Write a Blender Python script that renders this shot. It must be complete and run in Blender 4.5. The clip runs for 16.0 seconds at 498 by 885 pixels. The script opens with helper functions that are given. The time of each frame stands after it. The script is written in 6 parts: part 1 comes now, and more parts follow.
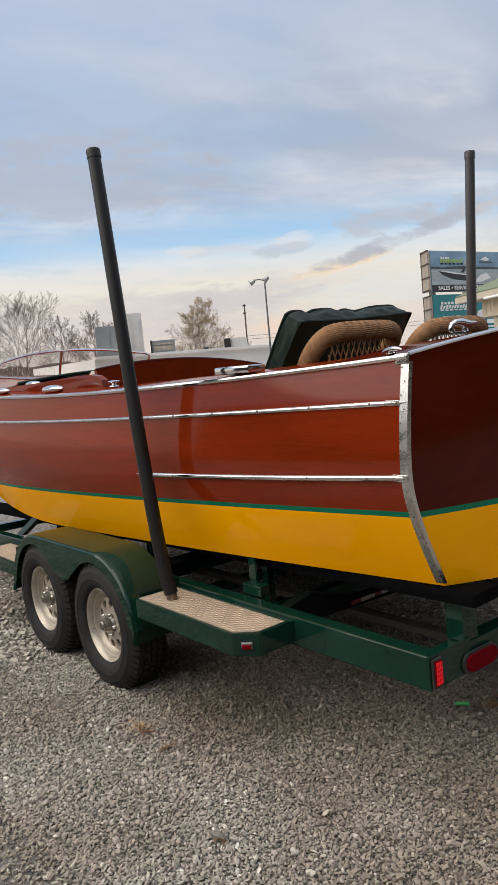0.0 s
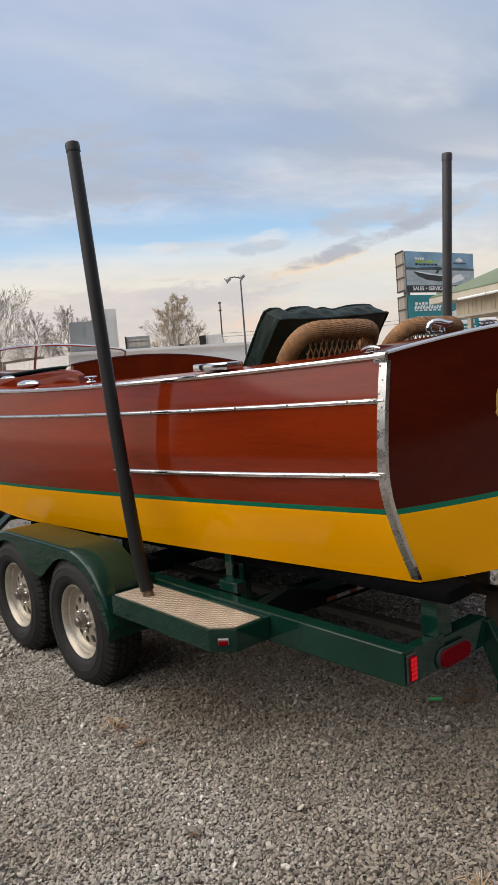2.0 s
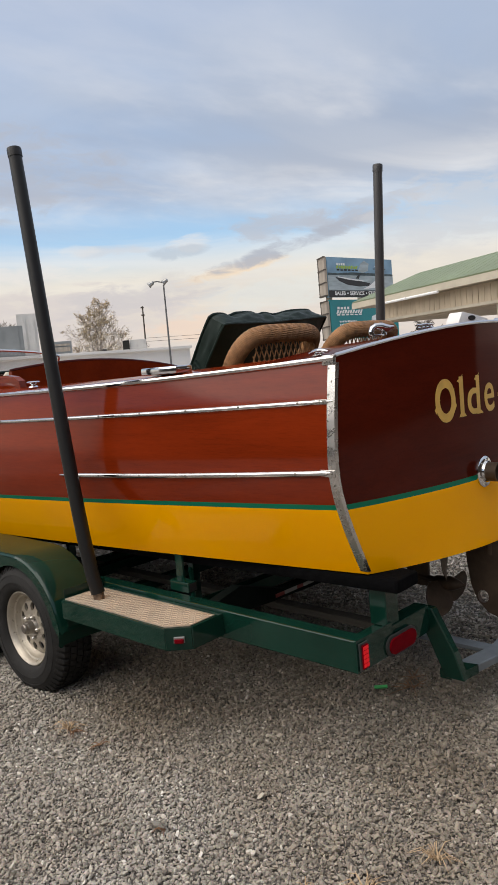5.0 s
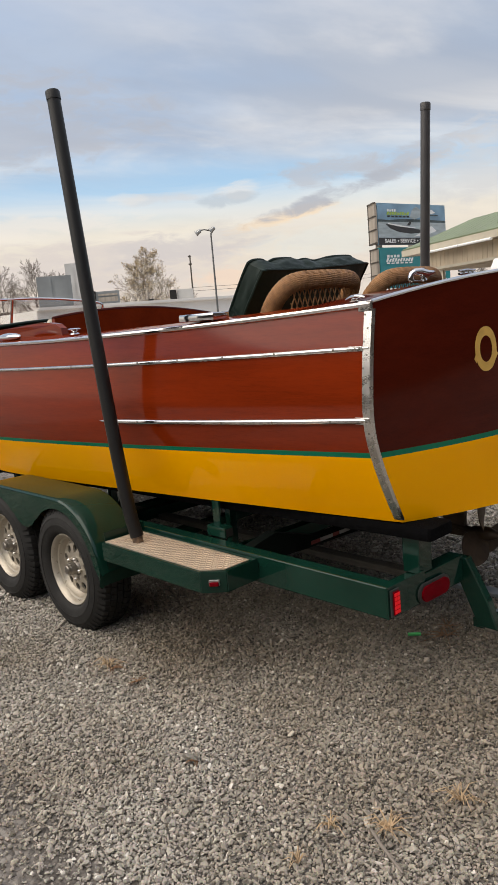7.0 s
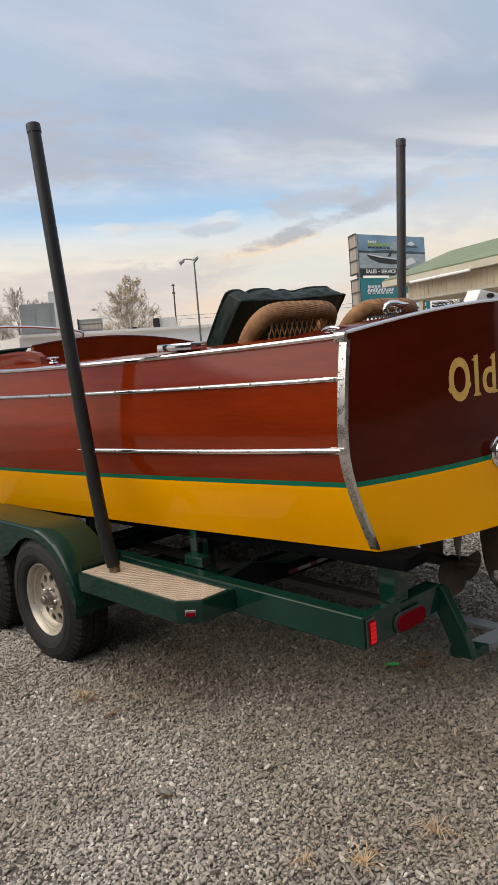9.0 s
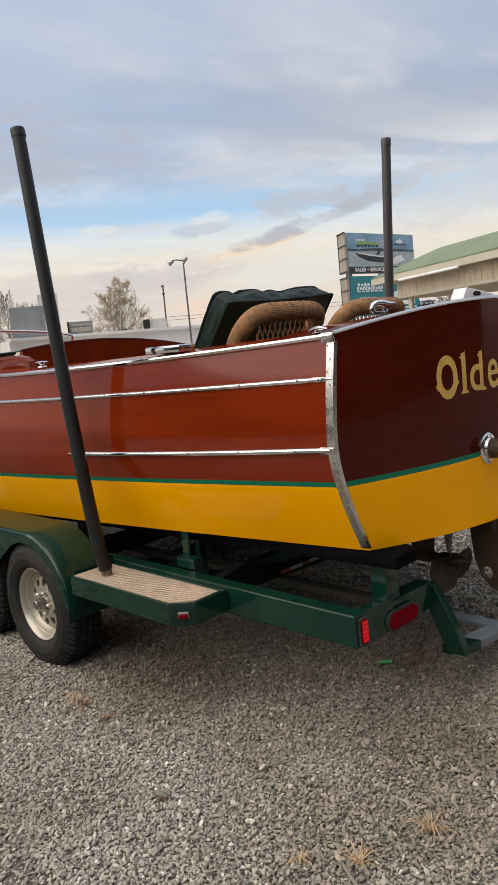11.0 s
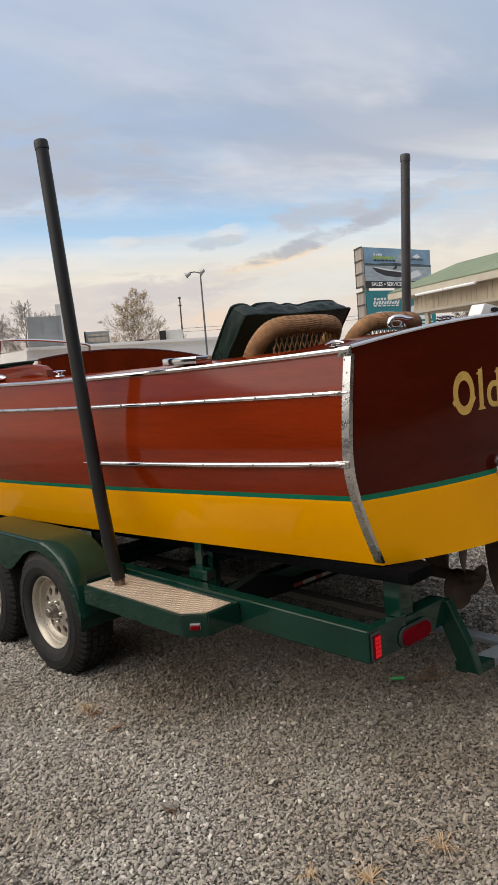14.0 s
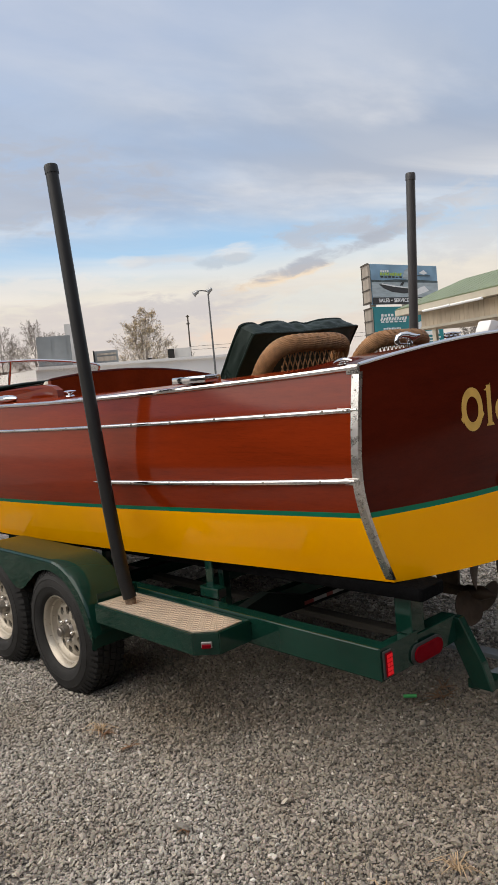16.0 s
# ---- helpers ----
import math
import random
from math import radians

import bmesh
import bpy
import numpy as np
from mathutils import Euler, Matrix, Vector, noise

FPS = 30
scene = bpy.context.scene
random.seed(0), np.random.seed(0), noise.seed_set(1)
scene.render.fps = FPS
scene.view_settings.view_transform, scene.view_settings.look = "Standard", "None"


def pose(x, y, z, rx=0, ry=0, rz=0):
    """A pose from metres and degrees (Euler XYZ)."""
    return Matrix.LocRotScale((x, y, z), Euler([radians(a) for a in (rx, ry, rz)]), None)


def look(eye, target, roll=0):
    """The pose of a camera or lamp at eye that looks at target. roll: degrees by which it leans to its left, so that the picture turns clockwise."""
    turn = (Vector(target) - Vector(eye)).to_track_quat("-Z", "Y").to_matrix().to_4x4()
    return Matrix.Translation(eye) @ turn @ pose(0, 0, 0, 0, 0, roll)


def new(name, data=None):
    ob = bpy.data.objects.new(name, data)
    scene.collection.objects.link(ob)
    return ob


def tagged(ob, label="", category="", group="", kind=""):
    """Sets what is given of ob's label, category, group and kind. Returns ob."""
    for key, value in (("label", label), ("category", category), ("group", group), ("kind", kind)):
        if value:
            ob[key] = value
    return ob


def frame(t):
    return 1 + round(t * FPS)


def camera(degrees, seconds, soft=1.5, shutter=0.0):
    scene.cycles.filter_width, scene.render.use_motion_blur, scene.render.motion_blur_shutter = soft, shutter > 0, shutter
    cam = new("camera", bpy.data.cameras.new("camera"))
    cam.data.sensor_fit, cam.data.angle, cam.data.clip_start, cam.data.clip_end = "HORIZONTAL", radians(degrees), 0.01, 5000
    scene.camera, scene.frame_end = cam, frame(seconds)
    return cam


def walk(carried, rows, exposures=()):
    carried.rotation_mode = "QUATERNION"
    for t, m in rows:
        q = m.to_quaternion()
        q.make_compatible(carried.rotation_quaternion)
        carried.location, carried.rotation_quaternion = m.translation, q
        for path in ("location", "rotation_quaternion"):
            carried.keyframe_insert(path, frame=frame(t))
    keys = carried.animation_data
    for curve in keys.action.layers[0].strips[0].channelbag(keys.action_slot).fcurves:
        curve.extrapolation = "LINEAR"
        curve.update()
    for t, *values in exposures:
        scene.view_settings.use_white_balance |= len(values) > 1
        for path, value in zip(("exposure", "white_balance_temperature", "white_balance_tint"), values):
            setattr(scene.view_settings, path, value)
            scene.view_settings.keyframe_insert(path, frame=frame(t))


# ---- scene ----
cam = camera(36.7, 16.0, soft=0.75)
PATH = [
    (0, (-3.006, -1.717, 1.68), (-1.784, -0.145, 1.488), -5.3),
    (0.5, (-2.999, -1.717, 1.674), (-1.761, -0.161, 1.456), -4.9),
    (1, (-3.026, -1.713, 1.684), (-1.776, -0.167, 1.471), -4.0),
    (1.5, (-3.031, -1.711, 1.687), (-1.783, -0.161, 1.488), -4.5),
    (2, (-3.025, -1.713, 1.679), (-1.751, -0.185, 1.475), -4.6),
    (2.5, (-3.025, -1.712, 1.684), (-1.73, -0.204, 1.465), -4.1),
    (3, (-3.02, -1.719, 1.685), (-1.71, -0.223, 1.474), -3.6),
    (3.5, (-3.035, -1.752, 1.691), (-1.657, -0.315, 1.506), -3.0),
    (4, (-3.09, -1.699, 1.691), (-1.649, -0.324, 1.509), -4.3),
    (4.2, (-3.121, -1.682, 1.689), (-1.677, -0.312, 1.497), -5.3),
    (6.3, (-3.183, -1.74, 1.675), (-1.815, -0.306, 1.408), -3.5),
    (6.5, (-3.162, -1.736, 1.671), (-1.816, -0.284, 1.385), -4.0),
    (7, (-3.142, -1.741, 1.664), (-1.83, -0.268, 1.337), -5.0),
    (7.5, (-3.144, -1.773, 1.67), (-1.832, -0.294, 1.371), -5.0),
    (8, (-3.137, -1.774, 1.672), (-1.81, -0.301, 1.407), -5.0),
    (8.5, (-3.13, -1.766, 1.67), (-1.789, -0.305, 1.414), -5.1),
    (9, (-3.127, -1.765, 1.67), (-1.77, -0.319, 1.412), -4.7),
    (11.3, (-3.122, -1.778, 1.676), (-1.75, -0.345, 1.417), -5.7),
    (11.5, (-3.123, -1.776, 1.674), (-1.758, -0.337, 1.424), -5.6),
    (12, (-3.129, -1.774, 1.675), (-1.782, -0.315, 1.439), -5.1),
    (12.5, (-3.122, -1.772, 1.674), (-1.784, -0.304, 1.441), -5.0),
    (13, (-3.116, -1.768, 1.678), (-1.778, -0.3, 1.442), -4.9),
    (13.5, (-3.115, -1.769, 1.677), (-1.774, -0.304, 1.444), -4.8),
    (14, (-3.13, -1.776, 1.677), (-1.78, -0.318, 1.452), -4.7),
    (14.5, (-3.136, -1.778, 1.679), (-1.784, -0.321, 1.462), -4.6),
    (15, (-3.133, -1.777, 1.681), (-1.784, -0.315, 1.475), -4.8),
    (15.5, (-3.134, -1.783, 1.681), (-1.787, -0.318, 1.486), -5.2),
    (16, (-3.143, -1.787, 1.683), (-1.804, -0.312, 1.505), -5.3),
]
walk(cam, [(t, look(eye, target, roll)) for t, eye, target, roll in PATH], [(0, 0.15, 6720, 11), (4.2, 0.15, 6650, 11), (6.8, 0.19, 6970, 11), (9, 0.19, 6870, 11), (12, 0.18, 6880, 11), (16, 0.16, 6780, 11)])

# ---- world and light ----
world = bpy.data.worlds.new("world")
scene.world = world
world.use_nodes = True
wt = world.node_tree
wt.nodes.clear()


def wnode(kind, **values):
    n = wt.nodes.new(kind)
    for key, value in values.items():
        n.inputs[key].default_value = value
    return n


def ramp_of(tree, stops, interpolation="LINEAR"):
    n = tree.nodes.new("ShaderNodeValToRGB")
    n.color_ramp.interpolation = interpolation
    e = n.color_ramp.elements
    while len(e) < len(stops):
        e.new(0.5)
    for slot, (at, colour) in zip(e, stops):
        slot.position = at
        slot.color = (*colour, 1) if len(colour) == 3 else colour
    return n


def math_node(tree, op, a, b=None):
    n = tree.nodes.new("ShaderNodeMath")
    n.operation = op
    for slot, v in ((0, a), (1, b)):
        if v is None:
            continue
        if isinstance(v, (int, float)):
            n.inputs[slot].default_value = v
        else:
            tree.links.new(v, n.inputs[slot])
    return n.outputs[0]


def mix_node(tree, fac, a, b, blend="MIX"):
    n = tree.nodes.new("ShaderNodeMix")
    n.data_type = "RGBA"
    n.blend_type = blend
    for slot, v in ((0, fac), (6, a), (7, b)):
        if isinstance(v, (int, float)):
            n.inputs[slot].default_value = v
        elif isinstance(v, tuple):
            n.inputs[slot].default_value = (*v, 1)
        else:
            tree.links.new(v, n.inputs[slot])
    return n.outputs[2]


SUN_AZ, SUN_EL = radians(-70), radians(50)
tc = wt.nodes.new("ShaderNodeTexCoord")
sep = wt.nodes.new("ShaderNodeSeparateXYZ")
wt.links.new(tc.outputs["Generated"], sep.inputs[0])
up = math_node(wt, "MAXIMUM", sep.outputs[2], 0.0)
sky = wt.nodes.new("ShaderNodeTexSky")
sky.sky_type, sky.sun_disc = "NISHITA", False
sky.sun_elevation, sky.sun_rotation = SUN_EL, SUN_AZ
nishita = mix_node(wt, 1.0, sky.outputs[0], (0.11, 0.11, 0.11), "MULTIPLY")
# clouds lie on a flat layer, so that they narrow to bands towards the horizon
deck_h = math_node(wt, "ADD", up, 0.11)
flat = wt.nodes.new("ShaderNodeCombineXYZ")
wt.links.new(math_node(wt, "DIVIDE", sep.outputs[0], deck_h), flat.inputs[0])
wt.links.new(math_node(wt, "DIVIDE", sep.outputs[1], deck_h), flat.inputs[1])
turned = wt.nodes.new("ShaderNodeMapping")
turned.inputs["Rotation"].default_value = (0, 0, radians(48))
turned.inputs["Scale"].default_value = (0.55, 1.0, 1.0)
wt.links.new(flat.outputs[0], turned.inputs[0])


def cloud_noise(scale, detail, rough, shift):
    m = wt.nodes.new("ShaderNodeMapping")
    m.inputs["Location"].default_value = shift
    wt.links.new(turned.outputs[0], m.inputs[0])
    n = wnode("ShaderNodeTexNoise", Scale=scale, Detail=detail, Roughness=rough)
    wt.links.new(m.outputs[0], n.inputs["Vector"])
    return n.outputs[0]


big, fine = cloud_noise(0.62, 5, 0.5, (3.1, 0.4, 0)), cloud_noise(1.9, 6, 0.55, (0.3, 5.2, 2))
clear = ramp_of(wt, [(0.0, (0.74, 0.67, 0.62)), (0.05, (0.78, 0.71, 0.66)), (0.085, (0.86, 0.79, 0.69)), (0.118, (0.91, 0.86, 0.75)), (0.14, (0.72, 0.82, 0.87)),
                     (0.165, (0.35, 0.65, 0.97)), (0.22, (0.44, 0.60, 0.84)), (0.42, (0.36, 0.50, 0.76)), (1.0, (0.34, 0.46, 0.70))])
wt.links.new(up, clear.inputs[0])
grey = ramp_of(wt, [(0.0, (0.70, 0.60, 0.54)), (0.08, (0.66, 0.60, 0.57)), (0.16, (0.54, 0.58, 0.65)), (0.28, (0.38, 0.46, 0.60)), (0.42, (0.47, 0.54, 0.66)), (0.7, (0.85, 0.89, 0.97)), (1.0, (1.15, 1.18, 1.24))])
wt.links.new(up, grey.inputs[0])
white = ramp_of(wt, [(0.0, (0.84, 0.70, 0.58)), (0.10, (0.94, 0.86, 0.74)), (0.2, (0.74, 0.77, 0.82)), (0.4, (0.62, 0.66, 0.74)), (0.7, (1.0, 1.02, 1.06)), (1.0, (1.3, 1.3, 1.34))])
wt.links.new(up, white.inputs[0])
m1 = ramp_of(wt, [(0.30, (0, 0, 0)), (0.52, (1, 1, 1))], "EASE")
wt.links.new(big, m1.inputs[0])
m2 = ramp_of(wt, [(0.44, (0, 0, 0)), (0.76, (1, 1, 1))], "EASE")
wt.links.new(fine, m2.inputs[0])
over = ramp_of(wt, [(0.0, (0.25, 0.25, 0.25)), (0.10, (0.30, 0.30, 0.30)), (0.15, (0.15, 0.15, 0.15)), (0.18, (0.22, 0.22, 0.22)), (0.23, (1, 1, 1)), (0.31, (0.95, 0.95, 0.95)), (0.40, (0.62, 0.62, 0.62)), (0.6, (0.9, 0.9, 0.9))])
wt.links.new(up, over.inputs[0])
blue = mix_node(wt, 0.12, clear.outputs[0], nishita)
cloud = mix_node(wt, m2.outputs[0], grey.outputs[0], white.outputs[0])
cover = math_node(wt, "MULTIPLY", math_node(wt, "MAXIMUM", m1.outputs[0], math_node(wt, "MULTIPLY", m2.outputs[0], 0.6)), over.outputs[0])
bearing = math_node(wt, "ARCTAN2", sep.outputs[0], sep.outputs[1])
ragged = wt.nodes.new("ShaderNodeMapping")
ragged.inputs["Scale"].default_value = (1.0, 1.0, 2.6)
wt.links.new(tc.outputs["Generated"], ragged.inputs[0])
rag_noise = wnode("ShaderNodeTexNoise", Scale=22.0, Detail=7, Roughness=0.6, Distortion=0.6)
wt.links.new(ragged.outputs[0], rag_noise.inputs["Vector"])
rough_edge = math_node(wt, "SUBTRACT", math_node(wt, "ADD", math_node(wt, "MULTIPLY", cloud_noise(3.4, 7, 0.62, (7.4, 1.9, 4)), 0.45), math_node(wt, "MULTIPLY", rag_noise.outputs[0], 0.75)), 0.6)


def cloudlet(az, el, wide, high, lean):
    """A ragged streak of low cloud by bearing and height, in degrees; lean: degrees up for each degree to the right."""
    dx = math_node(wt, "SUBTRACT", bearing, radians(az))
    dy = math_node(wt, "SUBTRACT", math_node(wt, "SUBTRACT", up, math.sin(radians(el))), math_node(wt, "MULTIPLY", dx, lean))
    u = math_node(wt, "POWER", math_node(wt, "ABSOLUTE", math_node(wt, "DIVIDE", dx, radians(wide))), 2.0)
    v = math_node(wt, "POWER", math_node(wt, "ABSOLUTE", math_node(wt, "DIVIDE", dy, radians(high))), 2.0)
    reach = math_node(wt, "ADD", math_node(wt, "ADD", u, v), math_node(wt, "MULTIPLY", rough_edge, 8.0))
    r = ramp_of(wt, [(0.0, (1, 1, 1)), (1.0, (0, 0, 0))], "EASE")
    wt.links.new(math_node(wt, "MULTIPLY", reach, 0.5), r.inputs[0])
    return r.outputs[0]


heaven = mix_node(wt, cover, blue, cloud)
# thin white streaks under the deck, broken up and drawn out along the wind
streaks = wt.nodes.new("ShaderNodeMapping")
streaks.inputs["Scale"].default_value = (0.6, 1.0, 1.0)
streaks.inputs["Rotation"].default_value = (0, 0, radians(6))
wt.links.new(turned.outputs[0], streaks.inputs[0])
wisp_noise = wnode("ShaderNodeTexNoise", Scale=2.2, Detail=6, Roughness=0.55, Distortion=0.8)
wt.links.new(streaks.outputs[0], wisp_noise.inputs["Vector"])
wisp_in = ramp_of(wt, [(0.40, (0, 0, 0)), (0.66, (1, 1, 1))], "EASE")
wt.links.new(wisp_noise.outputs[0], wisp_in.inputs[0])
wisp_band = ramp_of(wt, [(0.10, (0.15, 0.15, 0.15)), (0.15, (0.45, 0.45, 0.45)), (0.175, (0.12, 0.12, 0.12)), (0.21, (0.75, 0.75, 0.75)), (0.25, (0.14, 0.14, 0.14)), (0.6, (0.05, 0.05, 0.05))])
wt.links.new(up, wisp_band.inputs[0])
heaven = mix_node(wt, math_node(wt, "MULTIPLY", wisp_in.outputs[0], wisp_band.outputs[0]), heaven, (0.84, 0.85, 0.86))
# darker lumps in the deck
lump = ramp_of(wt, [(0.50, (0, 0, 0)), (0.70, (1, 1, 1))], "EASE")
wt.links.new(cloud_noise(1.15, 7, 0.58, (9.3, 2.2, 1)), lump.inputs[0])
heaven = mix_node(wt, math_node(wt, "MULTIPLY", math_node(wt, "MULTIPLY", lump.outputs[0], over.outputs[0]), 0.5), heaven, (0.36, 0.42, 0.54))
for az, el, wide, high, lean, dense, tone in (
        (32.0, 4.5, 11.0, 1.7, 0.0, 0.75, (0.67, 0.63, 0.63)), (49.0, 5.0, 6.0, 1.1, 0.08, 0.5, (0.74, 0.80, 0.79)), (42.5, 3.1, 3.6, 0.8, 0.0, 0.6, (0.91, 0.71, 0.56)), (27.5, 14.4, 8.0, 2.4, 0.0, 0.55, (0.46, 0.48, 0.54)), (38.5, 5.6, 5.0, 1.1, 0.12, 0.45, (0.56, 0.56, 0.60)), (24.0, 7.6, 8.0, 0.8, 0.0, 0.5, (0.86, 0.82, 0.78)),
        (45.6, 7.0, 3.6, 0.4, 0.16, 0.8, (0.90, 0.72, 0.52)), (50.6, 9.9, 4.6, 0.8, 0.05, 0.7, (0.50, 0.53, 0.60)), (50.6, 8.5, 6.4, 0.5, 0.24, 0.85, (0.43, 0.47, 0.55)),
        (56.0, 10.6, 4.0, 0.6, 0.16, 0.6, (0.48, 0.52, 0.60)), (36.4, 9.0, 2.2, 0.36, 0.0, 0.5, (0.64, 0.66, 0.70)), (34.2, 9.1, 1.3, 0.32, 0.0, 0.3, (0.86, 0.83, 0.79)),
        (42.6, 9.2, 1.3, 0.5, 0.1, 0.6, (0.80, 0.80, 0.80)), (41.6, 8.6, 1.9, 0.4, 0.1, 0.5, (0.42, 0.50, 0.60)), (62.0, 9.5, 6.0, 2.2, 0.1, 0.6, (0.62, 0.64, 0.68))):
    heaven = mix_node(wt, math_node(wt, "MULTIPLY", cloudlet(az, el, wide, high, lean), dense), heaven, tone)
back = wnode("ShaderNodeBackground", Strength=0.91)
wt.links.new(heaven, back.inputs[0])
wout = wt.nodes.new("ShaderNodeOutputWorld")
wt.links.new(back.outputs[0], wout.inputs[0])

sun = new("sun", bpy.data.lights.new("sun", "SUN"))
sun.data.energy, sun.data.angle, sun.data.color = 2.6, radians(85), (1.0, 0.93, 0.84)
sun.matrix_world = look((0, 0, 30), (-30 * math.sin(SUN_AZ) / math.tan(SUN_EL), -30 * math.cos(SUN_AZ) / math.tan(SUN_EL), 0))


# ---- materials ----
def material(name, colour, rough=0.5, metal=0.0, coat=0.0, coat_rough=0.03, vary=0.12, scale=6.0, stretch=(1, 1, 1), bump=0.0, bump_scale=60.0, spread=0.06, fleck=None, fleck_scale=30.0, fleck_amount=0.0):
    """A surface with two scales of variation: broad tone (scale), fine grain (bump_scale)."""
    m = bpy.data.materials.new(name)
    m.use_nodes = True
    t = m.node_tree
    b = t.nodes["Principled BSDF"]
    co = t.nodes.new("ShaderNodeTexCoord")
    mp = t.nodes.new("ShaderNodeMapping")
    mp.inputs["Scale"].default_value = stretch
    t.links.new(co.outputs["Object"], mp.inputs[0])
    n1 = t.nodes.new("ShaderNodeTexNoise")
    n1.inputs["Scale"].default_value, n1.inputs["Detail"].default_value = scale, 5
    t.links.new(mp.outputs[0], n1.inputs["Vector"])
    lo, hi = tuple(c * (1 - vary) for c in colour), tuple(min(1, c * (1 + vary)) for c in colour)
    r = ramp_of(t, [(0.3, lo), (0.7, hi)])
    t.links.new(n1.outputs[0], r.inputs[0])
    colour_out = r.outputs[0]
    n2 = t.nodes.new("ShaderNodeTexNoise")
    n2.inputs["Scale"].default_value, n2.inputs["Detail"].default_value = bump_scale, 3
    t.links.new(mp.outputs[0], n2.inputs["Vector"])
    if fleck:
        n3 = t.nodes.new("ShaderNodeTexNoise")
        n3.inputs["Scale"].default_value, n3.inputs["Detail"].default_value = fleck_scale, 6
        t.links.new(mp.outputs[0], n3.inputs["Vector"])
        rf = ramp_of(t, [(0.66 - 0.3 * fleck_amount, (0, 0, 0)), (0.74 - 0.3 * fleck_amount, (1, 1, 1))])
        t.links.new(n3.outputs[0], rf.inputs[0])
        colour_out = mix_node(t, rf.outputs[0], colour_out, fleck)
    t.links.new(colour_out, b.inputs["Base Color"])
    rr = ramp_of(t, [(0.3, (max(0, rough - spread),) * 3), (0.7, (min(1, rough + spread),) * 3)])
    t.links.new(n2.outputs[0], rr.inputs[0])
    t.links.new(rr.outputs[0], b.inputs["Roughness"])
    b.inputs["Metallic"].default_value = metal
    b.inputs["Specular IOR Level"].default_value = 0.0 if coat else 0.5
    b.inputs["Coat Weight"].default_value, b.inputs["Coat Roughness"].default_value = coat, coat_rough
    if bump:
        bu = t.nodes.new("ShaderNodeBump")
        bu.inputs["Strength"].default_value, bu.inputs["Distance"].default_value = bump, 0.01
        t.links.new(n2.outputs[0], bu.inputs["Height"])
        t.links.new(bu.outputs[0], b.inputs["Normal"])
    return m


def island_material(name, stops, rough=0.85, bump=0.4, bump_scale=150.0):
    """Every loose piece takes its own tone."""
    m = bpy.data.materials.new(name)
    m.use_nodes = True
    t = m.node_tree
    b = t.nodes["Principled BSDF"]
    g = t.nodes.new("ShaderNodeNewGeometry")
    r = ramp_of(t, stops)
    t.links.new(g.outputs["Random Per Island"], r.inputs[0])
    co = t.nodes.new("ShaderNodeTexCoord")
    n = t.nodes.new("ShaderNodeTexNoise")
    n.inputs["Scale"].default_value, n.inputs["Detail"].default_value = bump_scale, 4
    t.links.new(co.outputs["Object"], n.inputs["Vector"])
    n4 = t.nodes.new("ShaderNodeTexNoise")
    n4.inputs["Scale"].default_value, n4.inputs["Detail"].default_value = 1.1, 4
    t.links.new(co.outputs["Object"], n4.inputs["Vector"])
    dirt = ramp_of(t, [(0.35, (0.74, 0.70, 0.65)), (0.62, (1.0, 1.0, 1.0))])
    t.links.new(n4.outputs[0], dirt.inputs[0])
    # shade around the parked trailer, painted into the stone colour with a ragged edge
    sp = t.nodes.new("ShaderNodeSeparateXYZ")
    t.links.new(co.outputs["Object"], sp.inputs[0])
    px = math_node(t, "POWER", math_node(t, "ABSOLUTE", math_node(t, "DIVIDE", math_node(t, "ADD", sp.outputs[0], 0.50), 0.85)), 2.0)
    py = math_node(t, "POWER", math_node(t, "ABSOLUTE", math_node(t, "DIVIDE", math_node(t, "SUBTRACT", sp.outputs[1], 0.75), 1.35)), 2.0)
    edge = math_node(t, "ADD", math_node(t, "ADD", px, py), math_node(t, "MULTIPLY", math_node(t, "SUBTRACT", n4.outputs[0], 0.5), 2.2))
    trailer_shade = ramp_of(t, [(0.12, (0.72, 0.68, 0.63)), (0.9, (1.0, 1.0, 1.0))], "EASE")
    t.links.new(math_node(t, "MULTIPLY", edge, 0.5), trailer_shade.inputs[0])
    # random dirt and the painted trailer shade, multiplied together
    dirty = mix_node(t, 1.0, mix_node(t, 1.0, r.outputs[0], dirt.outputs[0], "MULTIPLY"), trailer_shade.outputs[0], "MULTIPLY")
    shade = mix_node(t, 0.35, dirty, n.outputs[1], "OVERLAY")
    t.links.new(shade, b.inputs["Base Color"])
    b.inputs["Roughness"].default_value = rough
    bu = t.nodes.new("ShaderNodeBump")
    bu.inputs["Strength"].default_value, bu.inputs["Distance"].default_value = bump, 0.004
    t.links.new(n.outputs[0], bu.inputs["Height"])
    t.links.new(bu.outputs[0], b.inputs["Normal"])
    return m


